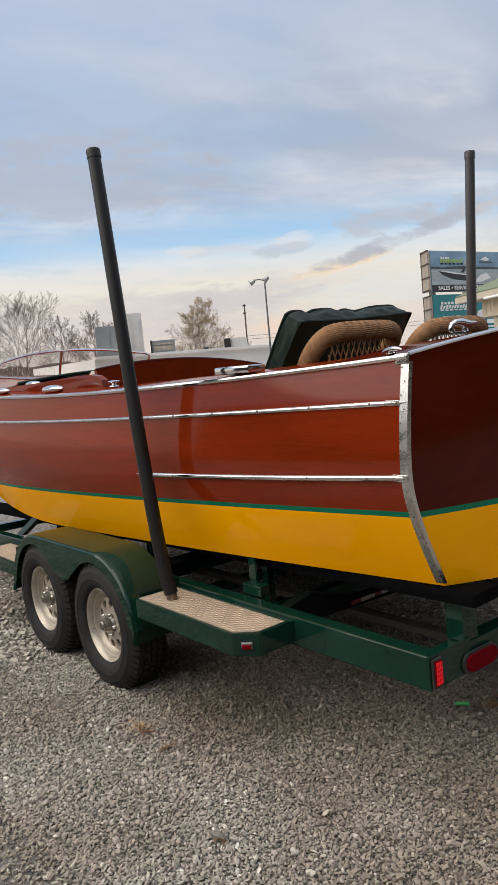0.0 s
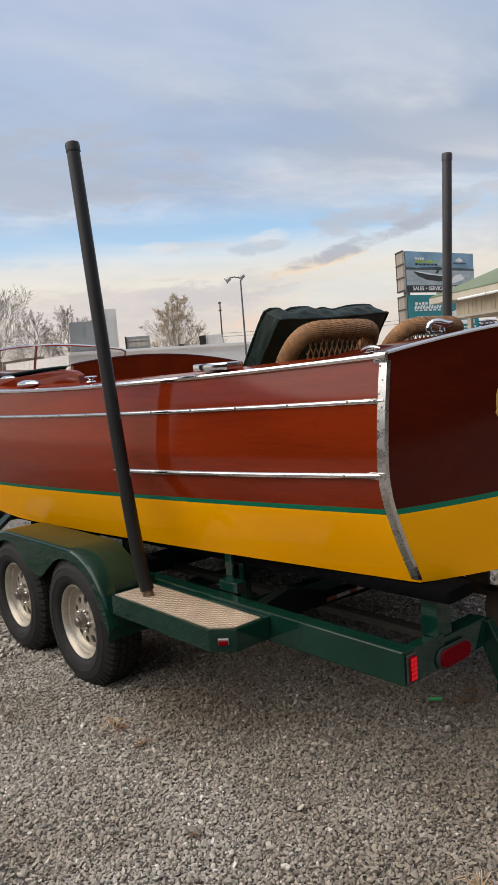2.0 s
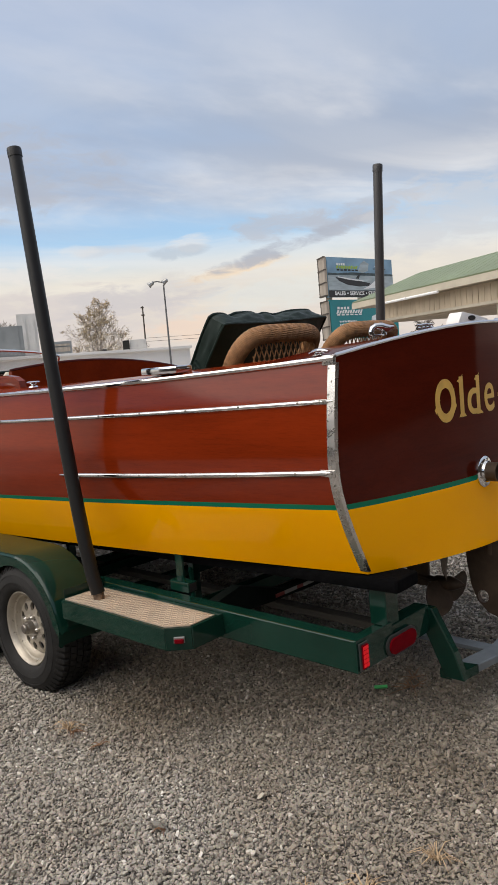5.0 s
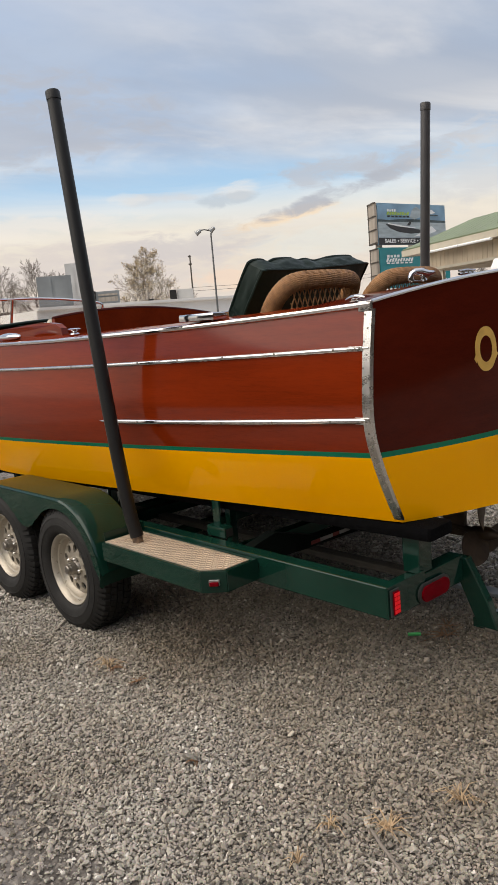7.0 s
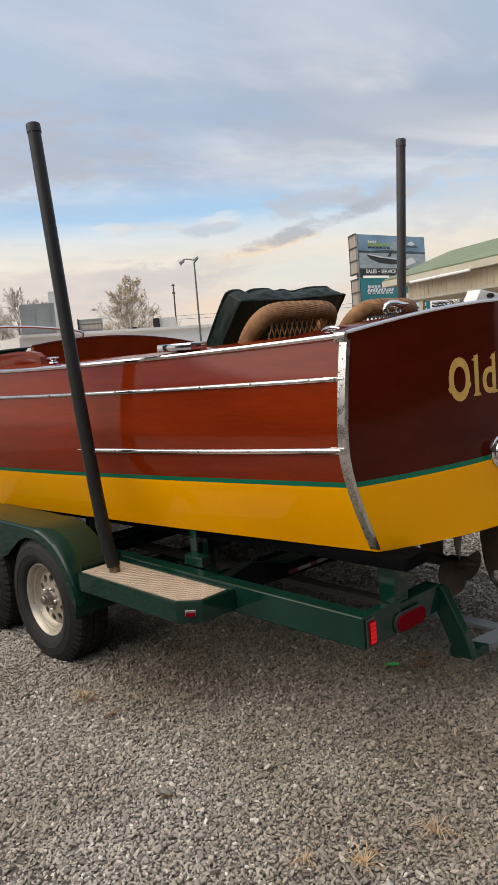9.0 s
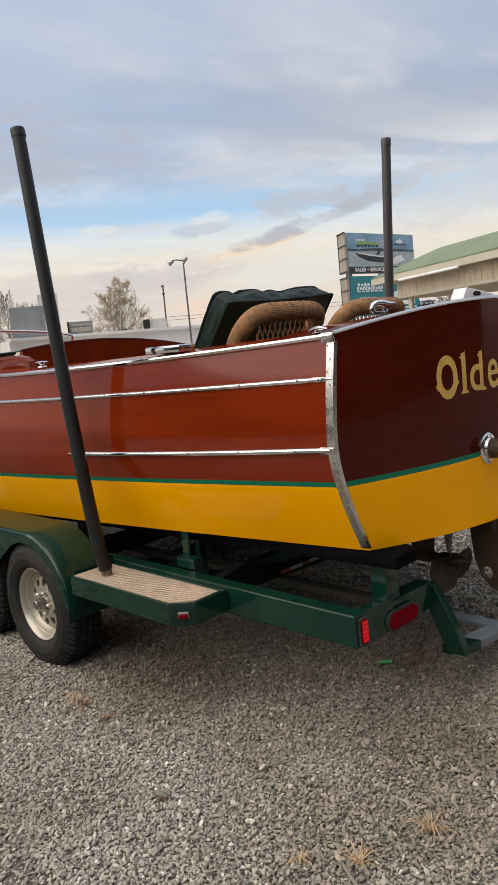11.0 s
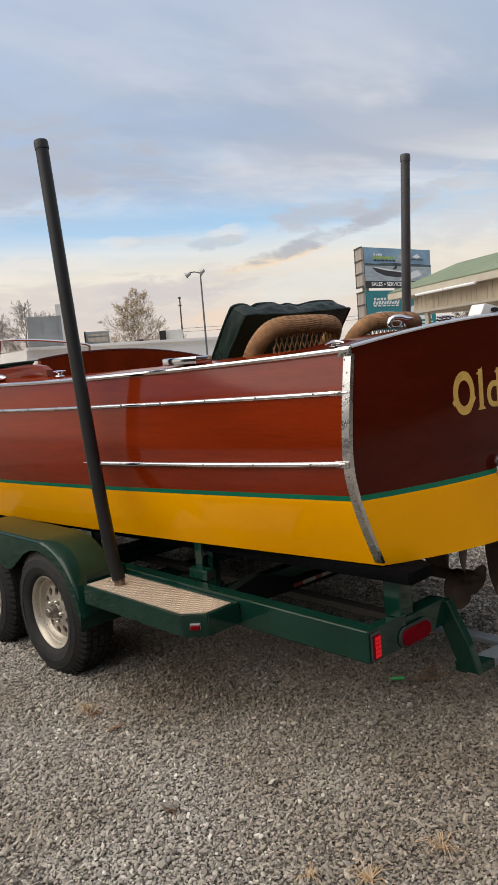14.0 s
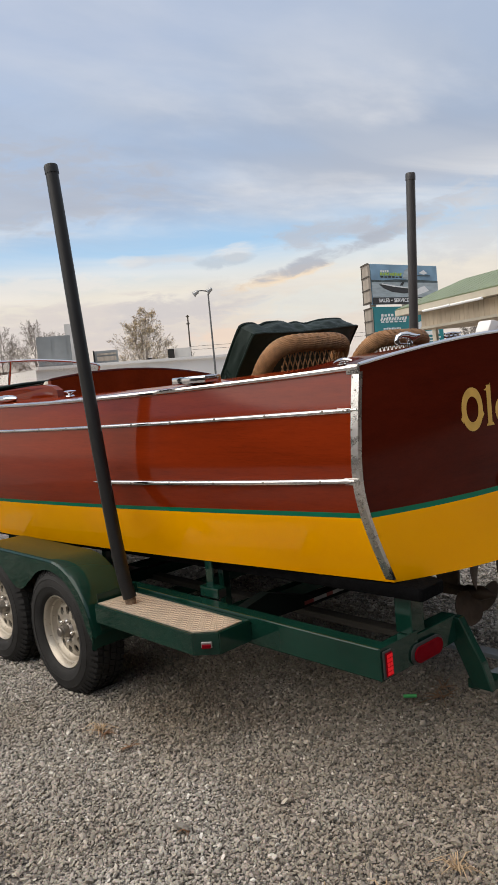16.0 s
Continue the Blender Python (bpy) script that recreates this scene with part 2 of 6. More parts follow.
def varnished(name, colour, along, gloss):
    """Varnished wood: broad tone of the boards, fine drawn-out grain along y ("y") or x ("x"), a clear hard coat."""
    m = bpy.data.materials.new(name)
    m.use_nodes = True
    t = m.node_tree
    b = t.nodes["Principled BSDF"]
    co = t.nodes.new("ShaderNodeTexCoord")
    def grain(scale, stretch, detail):
        mp = t.nodes.new("ShaderNodeMapping")
        mp.inputs["Scale"].default_value = (1, stretch, 1) if along == "y" else (stretch, 1, 1)
        t.links.new(co.outputs["Object"], mp.inputs[0])
        n = t.nodes.new("ShaderNodeTexNoise")
        n.inputs["Scale"].default_value, n.inputs["Detail"].default_value, n.inputs["Roughness"].default_value = scale, detail, 0.6
        t.links.new(mp.outputs[0], n.inputs["Vector"])
        return n.outputs[0]
    broad, fine, pores = grain(7, 0.10, 3), grain(60, 0.035, 4), grain(260, 0.03, 2)
    r = ramp_of(t, [(0.32, tuple(c * 0.72 for c in colour)), (0.55, colour), (0.75, tuple(c * 1.22 for c in colour))])
    t.links.new(math_node(t, "ADD", math_node(t, "MULTIPLY", broad, 0.62), math_node(t, "MULTIPLY", fine, 0.38)), r.inputs[0])
    p = ramp_of(t, [(0.36, (0.62, 0.58, 0.55)), (0.50, (1, 1, 1))])
    t.links.new(pores, p.inputs[0])
    t.links.new(mix_node(t, 0.3, r.outputs[0], p.outputs[0], "MULTIPLY"), b.inputs["Base Color"])
    b.inputs["Roughness"].default_value = 0.5
    b.inputs["Specular IOR Level"].default_value = 0.0
    b.inputs["Coat Weight"].default_value, b.inputs["Coat Roughness"].default_value = gloss, 0.085
    wave = t.nodes.new("ShaderNodeBump")
    wave.inputs["Strength"].default_value, wave.inputs["Distance"].default_value = 0.06, 0.01
    t.links.new(grain(3.0, 0.5, 2), wave.inputs["Height"])
    t.links.new(wave.outputs[0], b.inputs["Coat Normal"])
    return m


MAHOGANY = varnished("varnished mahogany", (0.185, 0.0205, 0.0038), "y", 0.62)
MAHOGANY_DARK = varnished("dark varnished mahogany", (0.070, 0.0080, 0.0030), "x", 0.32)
YELLOW = material("yellow hull enamel", (1.0, 0.42, 0.001), 0.3, coat=0.3, coat_rough=0.04, vary=0.06, scale=1.2, bump_scale=8)
STRIPE = material("green stripe enamel", (0.003, 0.155, 0.082), 0.3, coat=0.4, vary=0.08)
# hull bottom coloured near black for the shade it lies in
BOTTOM = material("bottom darkened for hull shade", (0.018, 0.016, 0.015), 0.7, vary=0.3, bump=0.2)
CHROME = material("polished chrome", (0.70, 0.69, 0.68), 0.09, metal=1.0, vary=0.05, scale=14, spread=0.04, bump=0.04, bump_scale=18)
STEEL_WORN = material("scuffed stainless strip", (0.62, 0.60, 0.57), 0.27, metal=1.0, vary=0.10, scale=9, spread=0.06, bump=0.02, bump_scale=22)
GREEN_PAINT = material("dark green trailer paint", (0.0045, 0.029, 0.0195), 0.32, coat=0.8, coat_rough=0.06, vary=0.2, scale=3, bump_scale=30, spread=0.1)
RUBBER = material("tyre rubber", (0.017, 0.0163, 0.0155), 0.75, vary=0.3, scale=9, bump=0.15, bump_scale=140)
WHEEL = material("silver painted wheel", (0.43, 0.385, 0.315), 0.36, metal=0.5, vary=0.12, scale=10, spread=0.1)
HUB_STEEL = material("greasy hub steel", (0.23, 0.21, 0.185), 0.4, metal=0.8, vary=0.3, scale=30)
TREAD_TOP = material("polished tread lozenge", (0.62, 0.52, 0.41), 0.45, metal=0.4, vary=0.15, scale=12, bump_scale=60)
PLANK = material("dark grey-brown plank", (0.030, 0.026, 0.020), 0.85, vary=0.3, scale=3, stretch=(4, 0.4, 4), bump=0.3, bump_scale=30)
# near black: dark-coloured parts, and plates that paint shade in openings
DARK_AND_SHADE = material("near black and hole shade", (0.012, 0.011, 0.010), 0.8, vary=0.2)
TREAD_PLATE = material("worn tread plate", (0.40, 0.335, 0.265), 0.5, metal=0.45, vary=0.25, scale=9, bump=0.2, bump_scale=60, fleck=(0.30, 0.24, 0.18), fleck_scale=14, fleck_amount=0.08)
PVC = material("dark grey plastic pipe", (0.011, 0.0105, 0.010), 0.42, vary=0.25, scale=4, bump_scale=40)
CARPET = material("black bunk carpet", (0.005, 0.005, 0.0055), 0.95, vary=0.3, scale=40, bump=0.8, bump_scale=240)
for dull, level in ((PVC, 0.35), (CARPET, 0.03), (RUBBER, 0.3), (BOTTOM, 0.1)):
    dull.node_tree.nodes["Principled BSDF"].inputs["Specular IOR Level"].default_value = level
RED_LENS = material("red plastic lens", (0.15, 0.002, 0.006), 0.4, coat=0.1, vary=0.15, scale=30, bump=0.3, bump_scale=160)
GREY_GASKET = material("dark rubber gasket", (0.035, 0.034, 0.032), 0.7, vary=0.2)
# both tape colours are lowered to carry the shade under the deck
RED_TAPE = material("red reflective tape", (0.16, 0.010, 0.010), 0.4, vary=0.15)
WHITE_TAPE = material("white reflective tape", (0.26, 0.26, 0.255), 0.4, vary=0.12)
BRONZE = material("dull bronze", (0.075, 0.052, 0.036), 0.55, metal=0.6, vary=0.35, scale=9, bump=0.1)
WICKER = material("brown wicker", (0.30, 0.148, 0.058), 0.6, vary=0.35, scale=28, bump=0.3, bump_scale=180)
WICKER_DARK = material("dark wicker cane", (0.13, 0.055, 0.025), 0.65, vary=0.3, scale=30)
VINYL = material("dark green vinyl", (0.0055, 0.016, 0.0115), 0.52, vary=0.2, scale=5, bump=0.12, bump_scale=40, spread=0.08)
VINYL.node_tree.nodes["Principled BSDF"].inputs["Specular IOR Level"].default_value = 0.3
GOLD = material("gold leaf", (0.62, 0.37, 0.08), 0.42, vary=0.12, scale=20)
CREAM = material("cream paint", (0.50, 0.45, 0.355), 0.55, vary=0.08, scale=3, bump_scale=40)
TAN_BOARD = material("tan board siding", (0.52, 0.43, 0.31), 0.7, vary=0.12, scale=1.5, stretch=(4, 4, 0.4), bump=0.2, bump_scale=30)
ROOF_GREEN = material("green metal roofing", (0.165, 0.205, 0.115), 0.5, vary=0.12, scale=0.8, bump_scale=12, fleck=(0.20, 0.23, 0.16), fleck_scale=3, fleck_amount=0.12)
WALL_GREY = material("pale grey wall", (0.80, 0.77, 0.73), 0.8, vary=0.07, scale=0.25, bump=0.2, bump_scale=4)
HVAC_GREY = material("grey sheet metal", (0.20, 0.215, 0.22), 0.55, vary=0.15, scale=0.7, bump_scale=8)
HVAC_PALE = material("pale sheet metal", (0.52, 0.51, 0.49), 0.55, vary=0.1, scale=0.7, bump_scale=8)
WOOD_GREY = material("weathered timber", (0.32, 0.28, 0.235), 0.85, vary=0.2, scale=1.2, stretch=(3, 3, 0.4), bump=0.3, bump_scale=12)
DARK_WOOD = material("dark weathered timber", (0.075, 0.062, 0.05), 0.85, vary=0.25, scale=2)
SIGN_SKY = material("sign sky print", (0.20, 0.34, 0.46), 0.5, vary=0.3, scale=0.8)
SIGN_WATER = material("sign water print", (0.36, 0.42, 0.44), 0.5, vary=0.25, scale=1.5, stretch=(1, 1, 5))
SIGN_SHORE = material("sign shore print", (0.045, 0.07, 0.075), 0.5, vary=0.4, scale=3)
SIGN_TEAL = material("teal sign print", (0.012, 0.21, 0.23), 0.5, vary=0.1, scale=0.8)
SIGN_BLACK = material("black sign print", (0.02, 0.02, 0.022), 0.5, vary=0.2)
SIGN_WHITE = material("white sign print", (0.78, 0.79, 0.78), 0.5, vary=0.05)
SIGN_LIME = material("lime sign print", (0.36, 0.52, 0.08), 0.5, vary=0.1)
WHITE_GEL = material("white moulded plastic", (0.74, 0.73, 0.71), 0.3, coat=0.4, vary=0.06, scale=2)
BARK = material("grey bark", (0.188, 0.161, 0.139), 0.9, vary=0.3, scale=1.5, bump=0.3, bump_scale=9)
DRY_GRASS = material("dry straw", (0.46, 0.33, 0.20), 0.8, vary=0.3, scale=20)
GREEN_PLASTIC = material("bright green plastic", (0.05, 0.38, 0.10), 0.4, vary=0.1, scale=30)
LAMP_GREY = material("galvanised steel", (0.34, 0.34, 0.33), 0.38, metal=0.7, vary=0.2, scale=2)
BLUE_STEEL = material("bare blue-grey steel", (0.20, 0.225, 0.245), 0.4, metal=0.5, vary=0.2, scale=6, bump_scale=40)
# green trailer steel, coloured near black for the shade under the hull
GREEN_IN_SHADE = material("green steel darkened for shade", (0.0035, 0.006, 0.005), 0.9, vary=0.3, scale=5)
GREEN_IN_SHADE.node_tree.nodes["Principled BSDF"].inputs["Specular IOR Level"].default_value = 0.08
RUST = material("rusty brown steel", (0.16, 0.105, 0.065), 0.8, vary=0.5, scale=40, bump=0.4, bump_scale=90)
# lighter copy of the dark pipe, with the sky's reflection put into its colour
PVC_SKYLIT = material("grey plastic pipe", (0.052, 0.049, 0.049), 0.38, vary=0.2, scale=4)
POLE_STEEL = material("dull dark steel", (0.13, 0.13, 0.13), 0.5, metal=0.4, vary=0.2, scale=2)
GLASS = bpy.data.materials.new("clear glass")
GLASS.use_nodes = True
gb = GLASS.node_tree.nodes["Principled BSDF"]
gb.inputs["Transmission Weight"].default_value, gb.inputs["Roughness"].default_value, gb.inputs["IOR"].default_value = 1.0, 0.0, 1.3
LEAF = island_material("pale dry leaves", [(0.0, (0.64, 0.52, 0.33)), (0.5, (0.48, 0.37, 0.21)), (1.0, (0.28, 0.20, 0.11))], bump=0.0)
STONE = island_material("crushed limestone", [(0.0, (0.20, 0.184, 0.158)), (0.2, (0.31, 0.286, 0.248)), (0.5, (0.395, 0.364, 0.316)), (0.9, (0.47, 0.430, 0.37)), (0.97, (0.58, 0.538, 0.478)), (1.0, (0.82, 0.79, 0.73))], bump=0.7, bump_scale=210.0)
WALL_FAR = material("dark unseen wall", (0.045, 0.032, 0.025), 0.85, vary=0.3, scale=0.6, stretch=(1, 1, 0.2), bump=0.3, bump_scale=6)


# ---- building helpers ----
def part(name, bm, mat, parent=None, label="", smooth=False):
    """Links a bmesh as one mesh object, under a thing or a part."""
    me = bpy.data.meshes.new(name)
    bm.to_mesh(me)
    bm.free()
    me.materials.append(mat)
    if smooth:
        me.shade_smooth()
        me.set_sharp_from_angle(angle=radians(38))
    ob = new(name, me)
    if parent:
        ob.parent = parent
        ob.matrix_parent_inverse = (Matrix.Translation(parent.location) if parent.parent is None else Matrix()).inverted()
    return tagged(ob, label) if label else ob


def thing(name, at, label, category, group="", kind=""):
    ob = new(name)
    ob.location = at
    return tagged(ob, label, category, group, kind)


def box(bm, x0, x1, y0, y1, z0, z1, m=None, bevel=0.0):
    at = Matrix.Translation(((x0 + x1) / 2, (y0 + y1) / 2, (z0 + z1) / 2)) @ Matrix.Diagonal((abs(x1 - x0), abs(y1 - y0), abs(z1 - z0), 1))
    vs = bmesh.ops.create_cube(bm, size=1, matrix=(m @ at) if m else at)["verts"]
    if bevel:
        es = list({e for v in vs for e in v.link_edges})
        bmesh.ops.bevel(bm, geom=es, offset=bevel, segments=2, affect="EDGES", profile=0.5)
    return bm


def boxed(*a, **k):
    return box(bmesh.new(), *a, **k)


def sweep(bm, path, radius, sides=12, closed=False, cap=True, shape=None):
    """A tube along points. radius: a number, or one for each point; shape: (i, k, angle) -> factor."""
    pts = [Vector(p) for p in path]
    n = len(pts)
    rings, last = [], None
    for i, p in enumerate(pts):
        a, b = (pts[i - 1], pts[(i + 1) % n]) if closed else (pts[max(i - 1, 0)], pts[min(i + 1, n - 1)])
        t = (b - a).normalized()
        if last is None:
            last = t.orthogonal().normalized()
        last = (last - t * last.dot(t)).normalized()
        side = t.cross(last)
        r = radius[i] if isinstance(radius, (list, tuple)) else radius
        ring = []
        for k in range(sides):
            ang = 2 * math.pi * k / sides
            f = shape(i, k, ang) if shape else 1.0
            ring.append(bm.verts.new(p + (last * math.cos(ang) + side * math.sin(ang)) * r * f))
        rings.append(ring)
    for i in range(n if closed else n - 1):
        a, b = rings[i], rings[(i + 1) % n]
        for k in range(sides):
            bm.faces.new((a[k], a[(k + 1) % sides], b[(k + 1) % sides], b[k]))
    if cap and not closed:
        bm.faces.new(rings[0][::-1])
        bm.faces.new(rings[-1])
    return bm


def grid(bm, rows, flip=False):
    """A sheet through rows of points."""
    vs = [[bm.verts.new(p) for p in row] for row in rows]
    for a, b in zip(vs, vs[1:]):
        for k in range(len(a) - 1):
            q = (a[k], b[k], b[k + 1], a[k + 1])
            bm.faces.new(q[::-1] if flip else q)
    return bm


def slab(bm, outline, lift):
    """A plate: an outline of points, thickened by the vector lift."""
    lift = Vector(lift)
    a = [bm.verts.new(p) for p in outline]
    b = [bm.verts.new(Vector(p) + lift) for p in outline]
    bm.faces.new(a[::-1])
    bm.faces.new(b)
    for i in range(len(a)):
        j = (i + 1) % len(a)
        bm.faces.new((a[i], a[j], b[j], b[i]))
    bmesh.ops.recalc_face_normals(bm, faces=bm.faces)
    return bm


def lathe(bm, profile, m, sides=32):
    """Turns (along, radius) pairs about the local x axis of m."""
    rings = []
    for along, r in profile:
        rings.append([bm.verts.new(m @ Vector((along, r * math.cos(2 * math.pi * k / sides), r * math.sin(2 * math.pi * k / sides)))) for k in range(sides)])
    for a, b in zip(rings, rings[1:]):
        for k in range(sides):
            bm.faces.new((a[k], a[(k + 1) % sides], b[(k + 1) % sides], b[k]))
    return bm


def solid(bm, thickness):
    bmesh.ops.recalc_face_normals(bm, faces=bm.faces)
    bmesh.ops.solidify(bm, geom=bm.faces[:], thickness=thickness)
    bmesh.ops.recalc_face_normals(bm, faces=bm.faces)
    return bm


def lettering(text, size, mat, place, name="lettering", parent=None, bold=0.0, width=1.0, depth=0.002, spacing=1.0):
    """Words in the built-in font, as a mesh; place(u, v, w) sets each point into the world."""
    cu = bpy.data.curves.new("letters", "FONT")
    cu.body, cu.size, cu.offset, cu.extrude, cu.space_character = text, size, bold, depth, spacing
    ob = bpy.data.objects.new("letters", cu)
    me = bpy.data.meshes.new_from_object(ob)
    bpy.data.objects.remove(ob)
    bm = bmesh.new()
    bm.from_mesh(me)
    bpy.data.meshes.remove(me)
    for v in bm.verts:
        v.co = place(v.co.x * width, v.co.y, v.co.z)
    return part(name, bm, mat, parent)


# ---- ground ----
def ground_material():
    m = bpy.data.materials.new("gravel bed")
    m.use_nodes = True
    t = m.node_tree
    b = t.nodes["Principled BSDF"]
    co = t.nodes.new("ShaderNodeTexCoord")
    v = t.nodes.new("ShaderNodeTexVoronoi")
    v.inputs["Scale"].default_value = 48
    t.links.new(co.outputs["Object"], v.inputs["Vector"])
    r = ramp_of(t, [(0.0, (0.16, 0.145, 0.13)), (0.5, (0.33, 0.305, 0.28)), (1.0, (0.50, 0.465, 0.43))])
    s = t.nodes.new("ShaderNodeSeparateColor")
    t.links.new(v.outputs["Color"], s.inputs[0])
    t.links.new(s.outputs[0], r.inputs[0])
    n = t.nodes.new("ShaderNodeTexNoise")
    n.inputs["Scale"].default_value, n.inputs["Detail"].default_value = 0.7, 5
    t.links.new(co.outputs["Object"], n.inputs["Vector"])
    dirt = ramp_of(t, [(0.35, (0.72, 0.68, 0.64)), (0.65, (1, 1, 1))])
    t.links.new(n.outputs[0], dirt.inputs[0])
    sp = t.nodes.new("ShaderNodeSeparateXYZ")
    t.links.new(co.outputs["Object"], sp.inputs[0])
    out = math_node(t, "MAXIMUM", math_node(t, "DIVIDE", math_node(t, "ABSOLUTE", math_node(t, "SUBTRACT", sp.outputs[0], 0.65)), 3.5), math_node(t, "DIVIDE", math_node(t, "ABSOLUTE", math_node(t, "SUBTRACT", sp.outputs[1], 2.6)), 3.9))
    # bed darkened beneath the loose stones to paint shade in their gaps
    gap_shade = ramp_of(t, [(0.78, (1, 1, 1)), (1.0, (0, 0, 0))], "EASE")
    t.links.new(math_node(t, "ADD", out, math_node(t, "MULTIPLY", math_node(t, "SUBTRACT", n.outputs[0], 0.5), 0.25)), gap_shade.inputs[0])
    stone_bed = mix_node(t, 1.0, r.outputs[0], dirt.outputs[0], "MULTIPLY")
    t.links.new(mix_node(t, math_node(t, "MULTIPLY", gap_shade.outputs[0], 0.75), stone_bed, (0.060, 0.053, 0.046)), b.inputs["Base Color"])
    b.inputs["Roughness"].default_value = 0.9
    bu = t.nodes.new("ShaderNodeBump")
    bu.inputs["Strength"].default_value, bu.inputs["Distance"].default_value = 0.9, 0.02
    inv = math_node(t, "SUBTRACT", 1.0, v.outputs["Distance"])
    t.links.new(inv, bu.inputs["Height"])
    t.links.new(bu.outputs[0], b.inputs["Normal"])
    return m


bm = bmesh.new()
steps = [-900, -60, -12, -6, -3, 0, 3, 6, 12, 60, 900]
grid(bm, [[(x, y, 0.0) for y in steps] for x in steps], flip=True)
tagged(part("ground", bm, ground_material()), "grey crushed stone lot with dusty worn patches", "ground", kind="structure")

# unseen plain walls added behind the camera to darken reflections and cut skylight
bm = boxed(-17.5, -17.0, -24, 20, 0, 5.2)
tagged(part("unseen_wall_west", bm, WALL_FAR), "added unseen dark wall that dims hull reflections", "wall", kind="structure")
bm = boxed(-17.0, 24, -16.5, -16.0, 0, 9.0)
tagged(part("unseen_wall_south", bm, WALL_FAR), "added unseen dark wall that dims hull reflections", "wall", kind="structure")

# ---- the boat ----
XC = 0.05
STERN, BOW = 0.06, 8.0
boat = thing("boat", (XC, 2.5, 0.85), "varnished mahogany runabout with yellow bottom resting on a green trailer", "boat")


def half(y):
    """Half the beam at the sheer."""
    if y < 3.2:
        return 0.905 + 0.155 * math.sin(max(y, 0) / 3.2 * math.pi / 2)
    return 1.06 * (1 - ((y - 3.2) / 4.9) ** 2.6)


def sheer(y):
    return 1.686 - 0.042 * y + 0.0088 * y * y


def stripe(y):
    return max(1.097 - 0.035 * y + 0.0014 * y * y, chine(y) + 0.05)


def chine(y):
    return min(0.796 - 0.0235 * y + (0.055 * (y - 3.2) ** 2 if y > 3.2 else 0), 1.3)


TUMBLE = [(0, 0), (0.16, -0.024), (0.31, -0.042), (0.49, -0.052), (0.62, -0.033), (0.79, 0.024), (1.0, 0.113)]


def section(s):
    """The side's curve, smooth through the offsets of TUMBLE."""
    k = max(0, min(len(TUMBLE) - 2, sum(a <= s for a, _ in TUMBLE) - 1))
    slope = lambda i: (TUMBLE[min(i + 1, len(TUMBLE) - 1)][1] - TUMBLE[max(i - 1, 0)][1]) / (TUMBLE[min(i + 1, len(TUMBLE) - 1)][0] - TUMBLE[max(i - 1, 0)][0])
    (a0, b0), (a1, b1) = TUMBLE[k], TUMBLE[k + 1]
    w, t = a1 - a0, (s - a0) / (a1 - a0)
    return (2 * t ** 3 - 3 * t * t + 1) * b0 + (t ** 3 - 2 * t * t + t) * w * slope(k) + (3 * t * t - 2 * t ** 3) * b1 + (t ** 3 - t * t) * w * slope(k + 1)


def inward(y, z):
    """How far inside the sheer the side lies at height z."""
    s = (sheer(y) - z) / (sheer(y) - chine(y))
    v = section(s)
    return v + (0.28 * s * ((y - 3.2) / 3.4) ** 2 if y > 3.2 else 0)


def skin(y, z, side, proud=0.0):
    return Vector((XC + side * max(half(y) - inward(y, z) + proud, 0.004), y, z))


STATIONS = [STERN + (BOW - STERN) * k / 64 for k in range(65)]
TOPS = [0, 0.08, 0.16, 0.24, 0.34, 0.44, 0.54, 0.64, 0.74, 0.86, 1.0]
for side, word in ((-1, "port"), (1, "starboard")):
    bands = (("topside", MAHOGANY, lambda y: sheer(y), lambda y: stripe(y) + 0.011), ("boot_stripe", STRIPE, lambda y: stripe(y) + 0.011, lambda y: stripe(y) - 0.011),
             ("lower_side", YELLOW, lambda y: stripe(y) - 0.011, chine))
    for name, mat, hi, lo in bands:
        bm = bmesh.new()
        fr = TOPS if name != "boot_stripe" else [0, 0.5, 1]
        grid(bm, [[skin(y, hi(y) + (lo(y) - hi(y)) * f, side) for f in fr] for y in STATIONS], flip=side > 0)
        part(name, bm, mat, boat, smooth=True)
    bm = bmesh.new()
    grid(bm, [[skin(y, chine(y), side) * (1 - f) + Vector((XC, y, chine(y) - (0.05 + 0.10 * min(1, max(0, y) / 2)) * (1 if y < 6.5 else 0.3))) * f for f in (0, 0.02, 0.5, 1)] for y in STATIONS], flip=side > 0)
    part("bottom", bm, BOTTOM, boat, "bottom darkened for hull shade")


def stern_x(z):
    return half(STERN) - inward(STERN, z)


def transom(u, z, proud=0.0):
    """A point of the rounded transom; u runs from -1 to 1."""
    return Vector((XC + u * stern_x(z), STERN - 0.18 * (1 - u * u) - proud, z))


US = [-1 + k / 16 for k in range(33)]
crown = lambda u: sheer(STERN) + 0.09 * (1 - u * u)
keel = lambda u: chine(STERN) - 0.022 * (1 - abs(u))
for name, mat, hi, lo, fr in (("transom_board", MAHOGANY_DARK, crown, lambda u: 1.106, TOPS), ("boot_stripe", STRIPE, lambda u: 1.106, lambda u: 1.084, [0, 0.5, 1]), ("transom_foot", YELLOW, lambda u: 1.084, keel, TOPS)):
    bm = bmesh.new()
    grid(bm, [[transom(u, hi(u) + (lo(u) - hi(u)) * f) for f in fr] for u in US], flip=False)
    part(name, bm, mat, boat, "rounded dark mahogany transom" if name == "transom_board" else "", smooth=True)

